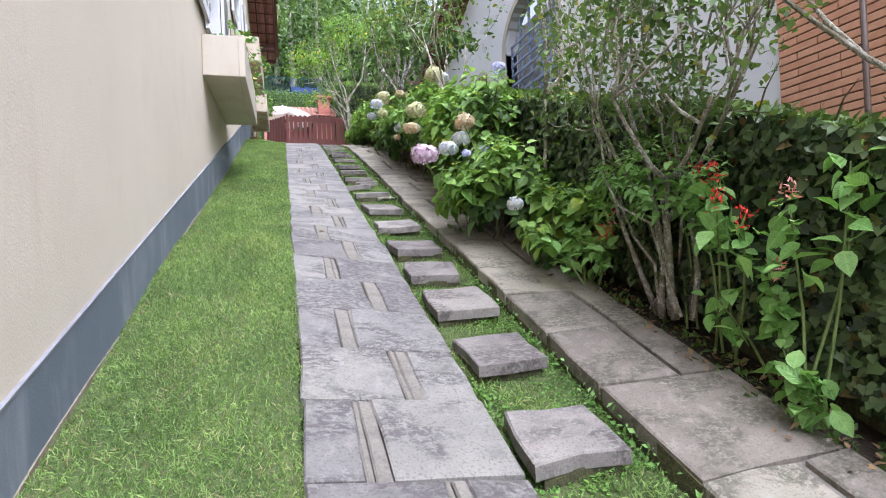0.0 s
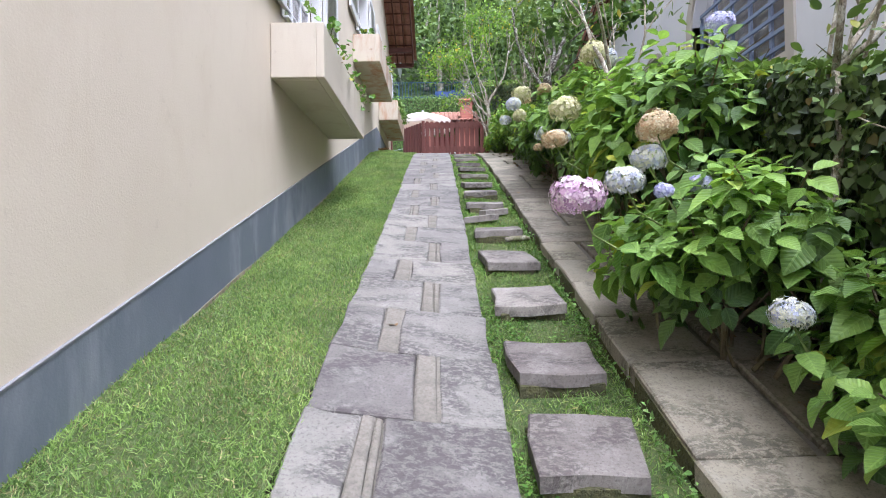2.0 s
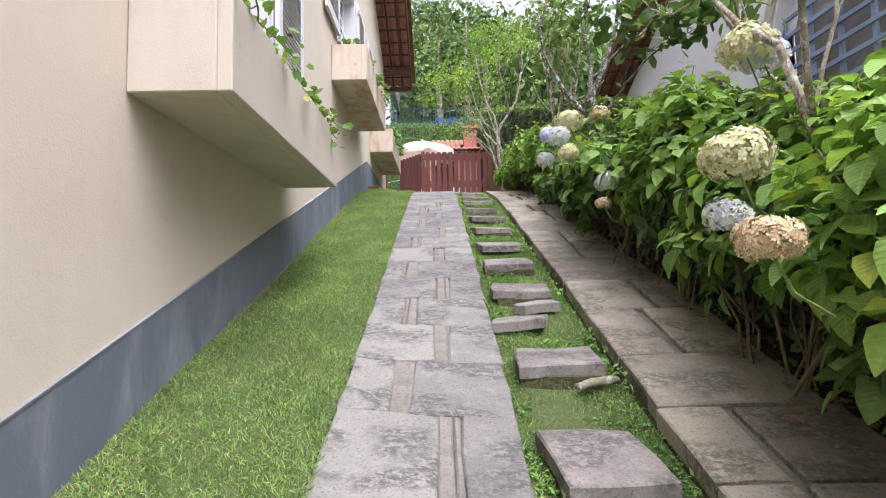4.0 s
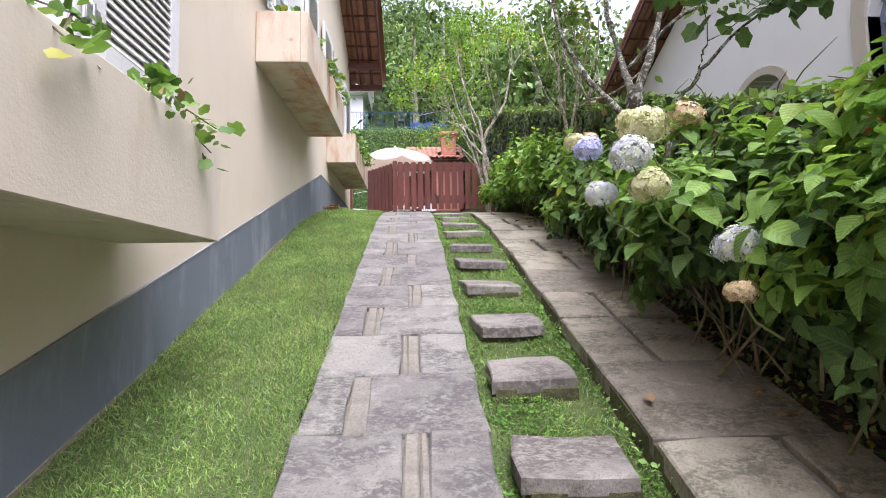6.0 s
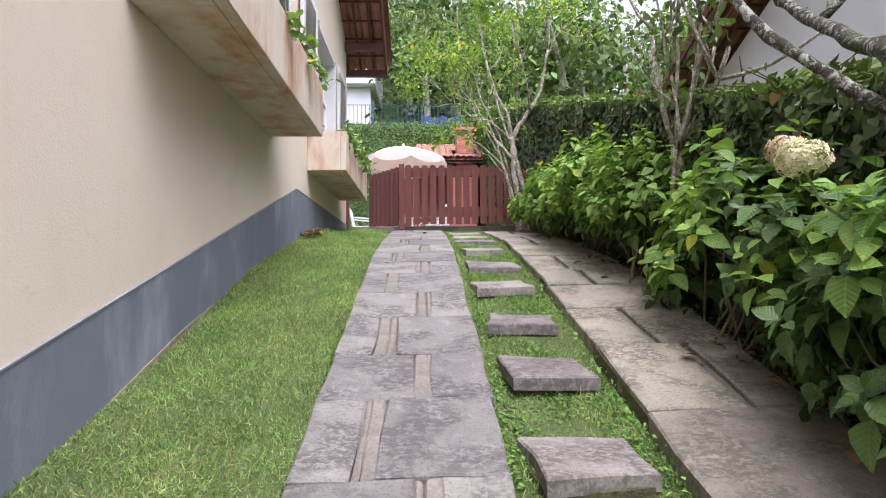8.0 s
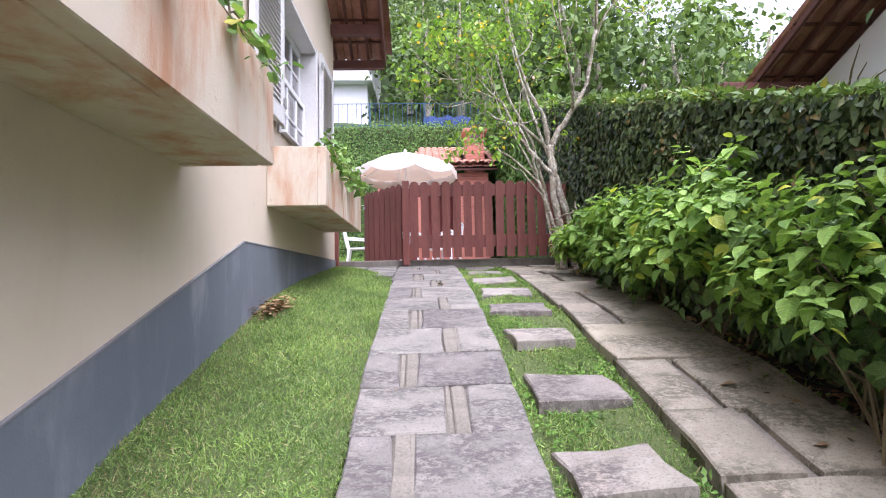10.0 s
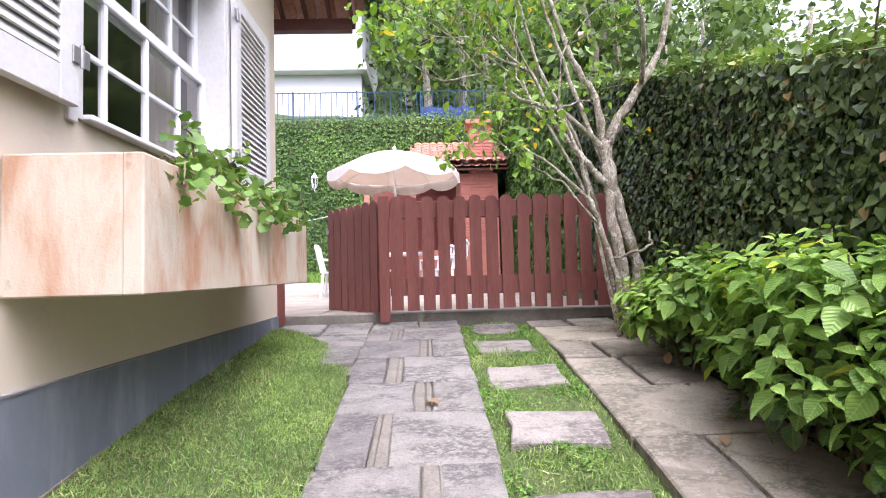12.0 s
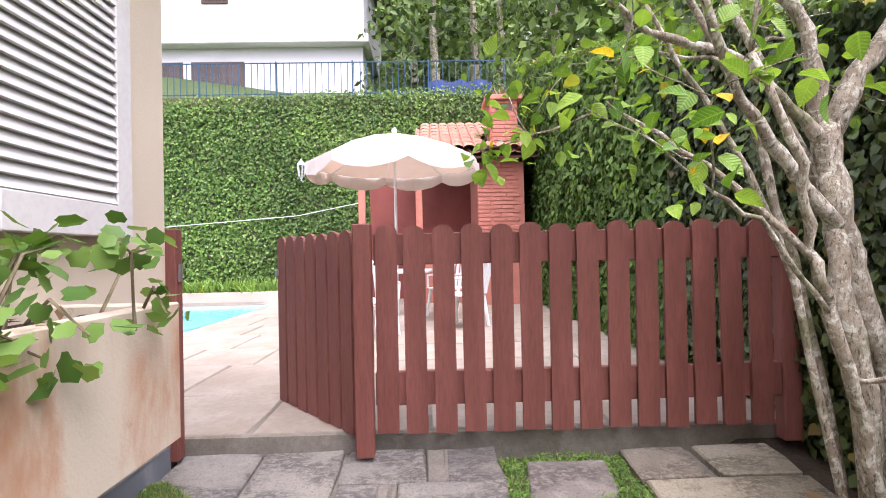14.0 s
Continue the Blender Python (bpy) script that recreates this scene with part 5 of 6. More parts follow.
def leafy(t, tips, per, size, material, shape, spread, name="crown"):
    c = np.array([p for p, d in tips])
    d0 = np.array([d for p, d in tips])
    k = len(c)
    P = np.repeat(c, per, 0) + spread * unit(k * per) * rng.random((k * per, 1)) ** 0.5
    D = np.repeat(d0, per, 0) * 0.3 + unit(k * per) + np.array([0, 0, -0.25])
    N = np.array([0, 0, 1.0]) + 0.7 * unit(k * per)
    return scatter(name, shape, P, D, N, size * (0.5 + 0.8 * rng.random(k * per)), material, t)


def tree(name, label, base, limbs, depth, per, size, material, shape, spread, wander=0.25, up=0.12, bark=None):
    t = thing(name, label, "tree", at=base)
    bm = bmesh.new()
    tips = []
    for off, direction, length, radius in limbs:
        grow(bm, Vector(base) + Vector(off), direction, length, radius, depth, tips, wander, (2, 3), up, 6, base[0] - 0.75)
    part("trunk", bm, bark or M_BARK, t, "", True)
    leafy(t, tips, per, size, material, shape, spread)
    return t, tips


rng = np.random.default_rng(21)
# hibiscus by the gate: several pale, lichen-spotted trunks
def hibiscus():
    t = thing("hibiscus_tree", "multi-stemmed hibiscus tree with pale lichen-spotted bark by the gate", "tree", at=(2.6, 17.35, 5.28))
    tips = []
    limbs = (
        (((2.8, 17.38, 5.2), (2.72, 17.36, 5.9), (2.6, 17.35, 6.35), (2.53, 17.35, 6.6), (2.5, 17.35, 6.9)), 0.05, 0.05, 0),
        (((2.62, 17.3, 5.2), (2.57, 17.3, 5.9), (2.52, 17.32, 6.3), (2.5, 17.34, 6.7)), 0.045, 0.04, 0),
        (((2.5, 17.35, 6.85), (2.62, 17.33, 7.1), (2.8, 17.3, 7.36), (2.99, 17.3, 7.7), (3.12, 17.25, 8.4)), 0.045, 0.022, 2),
        (((2.49, 17.35, 6.85), (2.44, 17.35, 7.28), (2.26, 17.4, 7.63), (2.1, 17.5, 8.3)), 0.036, 0.016, 2),
        (((2.5, 17.35, 6.84), (2.3, 17.32, 7.02), (2.14, 17.3, 7.16), (1.8, 17.3, 7.26), (1.49, 17.25, 7.46)), 0.026, 0.011, 2),
        (((2.53, 17.34, 6.5), (2.4, 17.3, 6.62), (2.25, 17.25, 6.78), (2.08, 17.2, 6.97), (1.85, 17.1, 7.4)), 0.034, 0.014, 2),
        (((2.6, 17.25, 5.25), (2.5, 17.2, 5.81), (2.36, 17.18, 6.2), (2.27, 17.15, 6.44), (2.22, 17.1, 6.7), (2.05, 17.1, 7.1)), 0.03, 0.012, 2),
        (((2.62, 17.36, 6.3), (2.5, 17.45, 6.8), (2.35, 17.6, 7.4), (2.2, 17.8, 8.1), (2.1, 17.9, 8.7)), 0.026, 0.012, 2),
        (((2.6, 17.4, 5.3), (2.48, 17.45, 6.2), (2.3, 17.5, 7.0), (2.0, 17.5, 7.6), (1.85, 17.5, 8.2)), 0.022, 0.012, 2),
        (((2.55, 17.35, 5.3), (2.4, 17.4, 6.3), (2.15, 17.4, 6.9), (1.8, 17.45, 7.5)), 0.018, 0.01, 2),
        (((2.36, 17.18, 6.2), (2.1, 17.1, 6.5), (1.85, 17.0, 6.62)), 0.012, 0.006, 1),
        (((2.3, 17.15, 6.38), (1.95, 17.2, 6.75), (1.6, 17.2, 6.95)), 0.014, 0.007, 1),
        (((2.5, 17.3, 5.95), (2.62, 17.1, 5.98), (2.74, 17.1, 6.04), (2.74, 17.15, 6.14)), 0.012, 0.009, 0),
        (((2.8, 17.3, 7.36), (2.7, 17.0, 7.6), (2.55, 16.8, 8.1)), 0.024, 0.012, 2),
    )
    for pts, r0, r1, depth in limbs:
        bm = bmesh.new()
        k = len(pts)
        bent, rad = [], []
        for i in range((k - 1) * 4 + 1):
            f = i / 4
            a, b = Vector(pts[int(f)]), Vector(pts[min(int(f) + 1, k - 1)])
            free = 0 < i < (k - 1) * 4
            bent.append(a.lerp(b, f - int(f)) + Vector(rng.normal(size=3)) * (0.007 if free else 0.0))
            rad.append((r0 + (r1 - r0) * f / (k - 1)) * rng.uniform(0.86, 1.14))
        if not depth:
            bent.append(bent[-1] + (bent[-1] - bent[-2]) * 0.4)
            rad.append(r1 * 0.4)
        add_tube(bm, bent, rad, 9)
        d = (bent[-1] - bent[-2]).normalized()
        if depth:
            for q in range(3 if depth > 1 else 2):
                nd = (d + Vector(rng.normal(size=3)) * 0.6 + Vector((0, 0, 0.15))).normalized()
                grow(bm, bent[-1 if q < 2 else -2], nd, 0.55 if depth > 1 else 0.3, r1 * 0.8, depth, tips, 0.3, (2, 3), 0.05, 5)
        part("trunk" if r0 > 0.04 else "branch", bm, M_BARK, t, "", True)
    leafy(t, tips, 7, 0.066, M_HIB, HYD_LEAF, 0.17)
    # ferny growth and bloom
    P = np.array([2.3, 17.2, 7.75])
    scatter("bloom", (BLADE[0] * np.array([6, 1, 1]), BLADE[1]), P + 0.02 * unit(6), unit(6), unit(6), np.full(6, 0.06), M_CORAL, t, "coral hibiscus bloom", False)


hibiscus()
rng = np.random.default_rng(33)


def limb_tree(name, label, base, limbs, per, size, material, shape, spread):
    """A tree of drawn limbs: each a bent, knobbly tube with twigs on its end."""
    t = thing(name, label, "tree", at=base)
    tips = []
    for pts, r0, r1, twigs in limbs:
        bm = bmesh.new()
        k = len(pts) - 1
        bent, rad = [], []
        for i in range(k * 4 + 1):
            j = min(i // 4, k - 1)
            f = i / 4 - j
            bent.append(Vector(pts[j]).lerp(Vector(pts[j + 1]), f) + Vector(rng.normal(size=3)) * (0.008 if 0 < i < k * 4 else 0.0))
            rad.append((r0 + (r1 - r0) * i / (k * 4)) * rng.uniform(0.84, 1.16))
        add_tube(bm, bent, rad, 9)
        d = (bent[-1] - bent[-2]).normalized()
        for q in range(twigs):
            nd = (d + Vector(rng.normal(size=3)) * 0.6).normalized()
            grow(bm, bent[-1 if q < 2 else -3], nd, 0.45, r1 * 0.7, 1, tips, 0.3, (2, 3), 0.05, 5, 2.3)
        part("trunk" if r0 > 0.05 else "branch", bm, M_MOSSBARK, t, "", True)
    leafy(t, tips, per, size, material, shape, spread)


limb_tree("mossy_tree", "gnarled lichen-covered garden tree with sparse leaves", (2.82, 10.9, 3.95), (
    (((2.82, 10.9, 3.9), (2.84, 10.92, 4.6), (2.8, 10.87, 5.1), (2.8, 10.85, 5.36)), 0.075, 0.06, 0),
    (((2.8, 10.85, 5.32), (2.9, 11.15, 5.5), (3.05, 11.55, 5.82), (3.2, 12.0, 6.2), (3.2, 12.3, 6.8), (3.3, 12.5, 7.4)), 0.04, 0.02, 3),
    (((2.8, 10.86, 5.3), (2.95, 10.9, 5.6), (3.1, 11.05, 5.95), (3.3, 11.2, 6.5), (3.4, 11.3, 7.1)), 0.038, 0.02, 3),
    (((3.05, 11.55, 5.82), (3.35, 11.4, 6.15), (3.7, 11.3, 6.4)), 0.026, 0.014, 1),
    (((2.82, 10.9, 5.1), (2.6, 11.3, 5.6), (2.45, 11.6, 6.2), (2.4, 11.8, 6.9)), 0.03, 0.014, 3)), 18, 0.09, M_SHRUB, OVAL, 0.3)
limb_tree("garden_shrub", "sprawling shrub with lobed dark leaves on bare pale branches", (2.7, 10.25, 4.0), (
    (((2.7, 10.25, 3.85), (2.72, 10.28, 4.5), (2.78, 10.3, 4.98)), 0.022, 0.018, 0),
    (((2.78, 10.3, 4.97), (2.95, 10.25, 5.2), (3.12, 10.2, 5.4), (3.42, 10.12, 5.66)), 0.017, 0.008, 3),
    (((2.95, 10.25, 5.2), (2.98, 10.22, 5.34), (3.02, 10.2, 5.44)), 0.008, 0.006, 2)), 6, 0.13, M_HYD_DARK, LOBED, 0.13)
rng = np.random.default_rng(38)
tree("mossy_tree", "gnarled lichen-covered garden tree with sparse leaves", (2.8, 12.7, 4.3), [((0, 0, 0), (-0.03, -0.05, 1), 1.2, 0.045), ((0.05, 0, 0), (0.05, -0.15, 1), 1.2, 0.035), ((-0.05, -0.1, 0), (-0.12, -0.2, 1), 1.1, 0.03)], 2, 5, 0.08, M_SHRUB, OVAL, 0.2, 0.18, 0.22)
rng = np.random.default_rng(45)
tree("garden_shrub", "tall multi-stemmed shrub with fine leaves and pale bark", (2.9, 3.66, 1.38), [((0, 0, 0), (-0.06, 0.12, 1), 1.0, 0.034), ((0.05, 0.08, 0), (0.02, 0.18, 1), 1.0, 0.036), ((-0.06, -0.06, 0), (-0.1, -0.08, 1), 0.9, 0.03), ((0.04, -0.08, 0), (0.08, -0.12, 1), 0.95, 0.03), ((-0.02, 0.14, 0), (-0.12, 0.3, 1), 0.9, 0.024), ((-0.09, 0.02, 0), (-0.18, 0.05, 1), 0.6, 0.026), ((0.0, -0.14, 0), (-0.02, -0.3, 1), 0.6, 0.026)], 3, 13, 0.06, M_SHRUB, TINY, 0.26, 0.2, 0.2)
tree("garden_shrub", "dark-leaved shrub leaning over the hedge", (3.0, 2.2, 0.9), [((0, 0, 0), (0.02, 0.0, 1), 1.5, 0.03), ((0.05, 0.1, 0), (0.05, 0.08, 1), 1.6, 0.026)], 3, 26, 0.07, M_IVY, TINY, 0.24, 0.2, 0.2)
tree("garden_shrub", "slender lichen-grey shrub with small leaves", (2.86, 5.4, 2.05), [((0, 0, 0), (0.02, -0.14, 1), 1.3, 0.03), ((0.02, 0.1, 0), (0.1, 0.05, 1), 1.2, 0.022)], 2, 10, 0.08, M_SHRUB, OVAL, 0.22, 0.2, 0.12)
rng = np.random.default_rng(47)
tree("garden_shrub", "slender lichen-grey shrub with small leaves", (2.9, 7.2, 2.65), [((0, 0, 0), (-0.02, 0.05, 1), 1.6, 0.03), ((0.02, 0.1, 0), (0.0, 0.35, 1), 1.4, 0.024)], 3, 9, 0.085, M_SHRUB, OVAL, 0.24, 0.25, 0.1)


low_shrub = thing("garden_shrub", "leafy green shrub growing among pale stems", "shrub", at=(2.8, 3.62, 1.45))
stems_to(low_shrub, (2.82, 3.62, 1.42), bush_leaves(low_shrub, (2.76, 3.62, 2.2), (0.34, 0.5, 0.4), 100, 8, 0.09, M_SALVIA, OVAL, "foliage", 0.6, -0.3), 5, M_BARK, 0.014)


# red salvia
def salvia(base, stems, height, red, label, bare=0.2, lean=(-0.06, 0.0), per=6):
    """Upright stems, bare low down, with leaf clusters above and spikes on the tips."""
    t = thing("salvia_plant", label, "plant", "salvia plants", at=base)
    tips = []
    for _ in range(stems):
        bm = bmesh.new()
        b = Vector(base) + Vector((rng.normal() * 0.06, rng.normal() * 0.08, 0))
        tip = b + Vector((rng.normal() * 0.13 + lean[0], rng.normal() * 0.18 + lean[1], height * (0.65 + 0.35 * rng.random())))
        add_tube(bm, [b, b.lerp(tip, 0.5) + Vector((0.03, 0, 0)), tip], [0.009, 0.007, 0.004], 5)
        for k in range(4):
            f = bare + (1 - bare) * (k + 1) / 4
            tips.append((b.lerp(tip, f), (tip - b).normalized()))
        part("stem", bm, M_GSTEM, t)
    leafy(t, tips, per, 0.1, M_SALVIA, HYD_LEAF, 0.09, "foliage")
    heads = [p for p, d in tips[3::4]]
    for p in heads[:red]:
        n = 26
        P = np.array(p) + np.stack([0.03 * rng.normal(size=n), 0.03 * rng.normal(size=n), 0.02 + 0.11 * rng.random(n)], 1)
        scatter("flower_spike", (BLADE[0] * np.array([3, 1, 1]), BLADE[1]), P, unit(n) + np.array([0, 0, 0.3]), unit(n), np.full(n, 0.032), M_RED if rng.random() < 0.7 else M_CORAL, t, "red flower spike", False)["kind"] = "stuff"


rng = np.random.default_rng(52)
salvia((2.78, 2.66, 1.02), 3, 1.2, 1, "tall leggy salvia with pale green leaves and red spikes", 0.6, (-0.02, 0.03), 5)
salvia((2.72, 2.74, 1.02), 4, 0.32, 0, "low pale green salvia shoots at the foot of the hedge", 0.3, (0.0, 0.0), 4)
salvia((2.84, 2.95, 1.12), 3, 0.62, 1, "salvia with bright red flower spikes", 0.55, (-0.04, 0.0), 5)
salvia((2.88, 3.25, 1.22), 5, 1.05, 5, "salvia with bright red flower spikes", 0.68, (-0.12, -0.05), 6)
salvia((2.9, 3.5, 1.32), 3, 1.2, 3, "salvia with bright red flower spikes", 0.7, (-0.1, -0.1), 6)
salvia((2.7, 4.3, 1.58), 6, 0.46, 3, "salvia with bright red flower spikes", 0.25, (-0.08, 0.0), 6)
salvia((2.72, 8.6, 3.05), 6, 1.5, 3, "salvia with bright red flower spikes", 0.5)

# geraniums in the window planters
for py, pz in WINDOWS:
    t = thing("planter_geranium", "leggy geranium trailing from the window planter", "plant", "planter geraniums", at=(-0.15, py + 1, pz + 0.43))
    tips = []
    for _ in range(34 if py > 14 else 14):
        bm = bmesh.new()
        b = Vector((-0.1 + 0.08 * rng.normal(), py + 0.15 + 1.95 * rng.random(), pz + 0.42))
        over = rng.random() < 0.55
        tip = b + Vector((0.22 + 0.1 * rng.random() if over else 0.05 * rng.normal(), 0.18 * rng.normal(), (0.0 if over else 0.2) - 0.12 * rng.random() * over + 0.05))
        tip.x = min(tip.x, 0.16)
        add_tube(bm, [b, b.lerp(tip, 0.5) + Vector((0.01, 0, 0.1)), tip], [0.006, 0.005, 0.003], 5)
        tips += [(tip, Vector((0.6, 0, 0.1))), (b.lerp(tip, 0.6) + Vector((0, 0, 0.07)), Vector((0.3, 0, 0.6)))]
        part("stem", bm, M_STEM, t)
    leafy(t, tips, 6, 0.062, M_GERANIUM, LOBED, 0.085, "foliage")
    n = 120
    P = np.array([-0.12, py + 1.1, pz + 0.44]) + np.stack([0.1 * rng.normal(size=n), 0.9 * (rng.random(n) * 2 - 1), 0.02 * rng.random(n)], 1)
    scatter("dry_leaves", TINY, P, unit(n), unit(n) * 0.5 + np.array([0, 0, 1]), np.full(n, 0.05), M_DEAD, t)

# ---- grass ----
rng = np.random.default_rng(64)


def blades(name, label, P, lo, hi, material=None):
    m = len(P)
    t = scatter(name, (np.array([(-0.06, 0, 0), (0.06, 0, 0), (0.048, 0.6, 0.05), (-0.048, 0.6, 0.05), (0, 1.0, -0.15)], float), [(0, 1, 2, 3), (3, 2, 4)]), P, np.array([0, 0, 0.55]) + 0.95 * unit(m), unit(m), lo + (hi - lo) * rng.random(m), material or M_GRASS, None, "", False)
    return tagged(t, label, "grass", "", "stuff")


def lawn_points(n, y0, y1):
    y = y0 + (y1 - y0) * rng.random(n)
    edge = np.interp(y, [16.3, 16.8, 17.2, 17.55, 17.8], [0.5, 0.45, 0.29, 0.0, -0.3])
    x = WALL_X + 0.01 + (edge - WALL_X) * rng.random(n)
    k = (0.5 - x) / 0.89
    z = np.interp(y, GROUND_Y, GROUND_Z) - 0.014 + np.interp(y, [2, 9, 12, 15, 18], [-0.05, 0.0, 0.05, 0.10, 0.02]) * k + 0.015 * np.sin(9 * x + 2.3 * y)
    return np.stack([x, y, z], 1)


blades("lawn_grass", "short green lawn grass with yellowish patches", lawn_points(262000, 1.0, 17.8), 0.014, 0.042)
dry = lawn_points(60000, 1.0, 17.8)
worn = np.array([noise.noise(Vector((a * 2.2, b * 1.6, 7.0))) for a, b in dry[:, :2]]) + 0.5 * (dry[:, 0] < WALL_X + 0.12)
blades("dry_lawn_grass", "dry straw-coloured grass in worn patches of the lawn", dry[worn + 0.25 * rng.random(len(dry)) > 0.27], 0.012, 0.034, M_GRASS_DRY)


def gap_points(n):
    y = 1.5 + 16.6 * rng.random(n)
    x = PX1 + 0.0 + (RX0 - PX1 - 0.01) * rng.random(n)
    keep = np.ones(n, bool)
    for yb in STONES_Y:
        keep &= ~((np.abs(x - 1.6) < 0.2) & (y < yb - 0.02) & (y > yb - 0.29))
    x, y = x[keep], y[keep]
    z = np.interp(y, GROUND_Y, GROUND_Z) - np.interp(y, [5, 9.5], [0.14, 0.0]) * 0.8 - np.interp(y, [9, 14, 17], [0.15, 0.09, 0.05]) + 0.012 * np.sin(11 * x + 5 * y)
    return np.stack([x, y, z], 1)


STONES_Y = [1.75, 2.45, 3.11, 3.81, 4.51, 5.10, 5.71, 6.5, 7.3, 8.08, 9.17, 9.84, 10.48, 11.2, 11.9, 12.5, 13.2, 13.86, 14.6, 15.28, 16.0, 16.7, 17.37, 18.0]
blades("strip_grass", "bright grass growing between the stepping stones", gap_points(80000), 0.018, 0.05)
P = gap_points(30000)
P = P[np.array([noise.noise(Vector((a * 3, b * 2.0, 1.0))) for a, b in P[:, :2]]) > -0.05] + np.array([0, 0, 0.018])
t = scatter("clover", ROUND, P, unit(len(P)) * np.array([1, 1, 0.25]), np.array([0, 0, 1]) + 0.5 * unit(len(P)), 0.012 + 0.014 * rng.random(len(P)), M_CLOVER, None, "", False)
tagged(t, "small round-leaved weeds among the stepping stones", "weeds", "", "stuff")
n = 1500
y = 1.5 + 16 * rng.random(n)
P = np.stack([2.5 + 0.45 * rng.random(n) ** 0.6, y, np.interp(y, GROUND_Y, GROUND_Z) - np.interp(y, [5, 9.5], [0.14, 0.0]) * 0.8 - 0.03 + 0.02 * rng.random(n)], 1)
t = scatter("leaf_litter", TINY, P, unit(n) * np.array([1, 1, 0.3]), np.array([0, 0, 1]) + 0.4 * unit(n), 0.04 + 0.03 * rng.random(n), M_DEAD)
tagged(t, "dry brown leaf litter under the bushes", "leaves", "", "stuff")
n = 260
px, py = np.clip(-0.25 + 0.05 * rng.normal(size=n), WALL_X + 0.03, 0.2), 14.72 + 0.1 * rng.normal(size=n)
P = np.stack([px, py, np.array([lawn_top(a, b) for a, b in zip(px, py)]) + 0.03 + 0.05 * rng.random(n)], 1)
t = scatter("leaf_pile", OVAL, P, unit(n) * np.array([1, 1, 0.12]), np.array([0, 0, 1]) + 0.5 * unit(n), 0.028 + 0.022 * rng.random(n), M_DEAD)
tagged(t, "small heap of dry leaves on the lawn by the wall", "leaves", "", "stuff")


# ---- wooded hillside ----
def woods():
    rng2 = np.random.default_rng(77)
    Ps, Ns = [], []
    bm = bmesh.new()
    for i in range(230):
        x = -40 + 95 * rng2.random()
        y = 31 + 36 * rng2.random()
        if x < -0.5 and y < 52:
            continue
        if x < 3.5 and y < 37:
            continue
        g = hill_z(x, y)
        far = 1.0
        h = (3.5 + 4.0 * rng2.random()) * far
        r = (1.6 + 1.5 * rng2.random()) * far
        add_tube(bm, [(x, y, g - 0.5), (x + 0.3 * rng2.normal(), y, g + h * 0.5), (x + 0.5 * rng2.normal(), y, g + h)], [0.22, 0.16, 0.06], 5)
        for k in range(16 if x < 9 else 11):
            c = np.array([x, y, g + h * (0.2 + 0.85 * rng2.random())]) + rng2.normal(size=3) * np.array([r * 0.55, r * 0.55, r * 0.3])
            v = rng2.normal(size=(48, 3))
            v /= np.linalg.norm(v, axis=1, keepdims=True)
            Ps.append(c + v * r * 0.5 * (0.6 + 0.5 * rng2.random((48, 1))))
            Ns.append(v + np.array([0, 0, 0.5]))
    P, N = np.concatenate(Ps), np.concatenate(Ns)
    m = len(P)
    w = thing("woods", "dense green wooded hillside behind the garden", "woods", kind="stuff", at=(0, 45, 15))
    part("trunks", bm, M_BARK, w)
    scatter("foliage", TINY, P, unit(m) + np.array([0, 0, -0.3]), N, 0.24 + 0.3 * rng.random(m), M_WOODS, w)


woods()

P = np.array([2.32, 24.75, 9.34]) + np.stack([0.08 * rng.normal(size=40), 0.08 * rng.normal(size=40), np.zeros(40)], 1)
t = scatter("bromeliad", BLADE, P, np.array([0, 0, 0.8]) + 0.7 * unit(40), unit(40), 0.15 + 0.12 * rng.random(40), M_DEAD)
tagged(t, "small reddish bromeliad growing on the chimney cap", "plant")

# low weeds and seedlings along the bed and the kerb
n = 2600
y = 1.4 + 16 * rng.random(n) ** 1.4
P = np.stack([2.62 + 0.3 * rng.random(n), y, np.interp(y, GROUND_Y, GROUND_Z) - np.interp(y, [5, 9.5], [0.14, 0.0]) * 0.8 - 0.05], 1)
t = scatter("ground_cover", TINY, P, np.array([0, 0, 0.5]) + unit(n), np.array([0, 0, 1]) + 0.6 * unit(n), 0.03 + 0.035 * rng.random(n), M_SHRUB)
tagged(t, "low green ground cover at the foot of the hedge", "plant", "", "stuff")
n = 1500
y = 1.4 + 12 * rng.random(n)
P = np.stack([1.93 - 0.03 * rng.random(n), y, np.interp(y, GROUND_Y, GROUND_Z) - np.interp(y, [5, 9.5], [0.14, 0.0]) * 0.8 - 0.14 + 0.09 * rng.random(n) ** 2], 1)
t = scatter("kerb_moss", TINY, P, np.array([-0.4, 0, 0.5]) + unit(n), np.array([-0.5, 0, 1]) + 0.6 * unit(n), 0.015 + 0.03 * rng.random(n) ** 2, M_SALVIA)
tagged(t, "small weeds growing along the mossy kerb", "plant", "", "stuff")
for k in range(16):
    y = rng.uniform(4, 17.6)
    x = rng.uniform(2.3, 2.62) if k < 11 else rng.uniform(0.6, 2.5)
    if 1.3 < x < 1.95:
        x = 2.3
    t = scatter("fallen_leaf", HYD_LEAF, [(x, y, path_z(x, y) + 0.003)], [(rng.normal(), rng.normal(), 0.35 * rng.random())], [(0, 0, 1)], [0.07 + 0.04 * rng.random()], M_DEAD)
    tagged(t, "curled dry brown leaf lying on the paving", "leaf", "fallen leaves")
bm = bmesh.new()
zl = gap_z(7.75) + 0.05
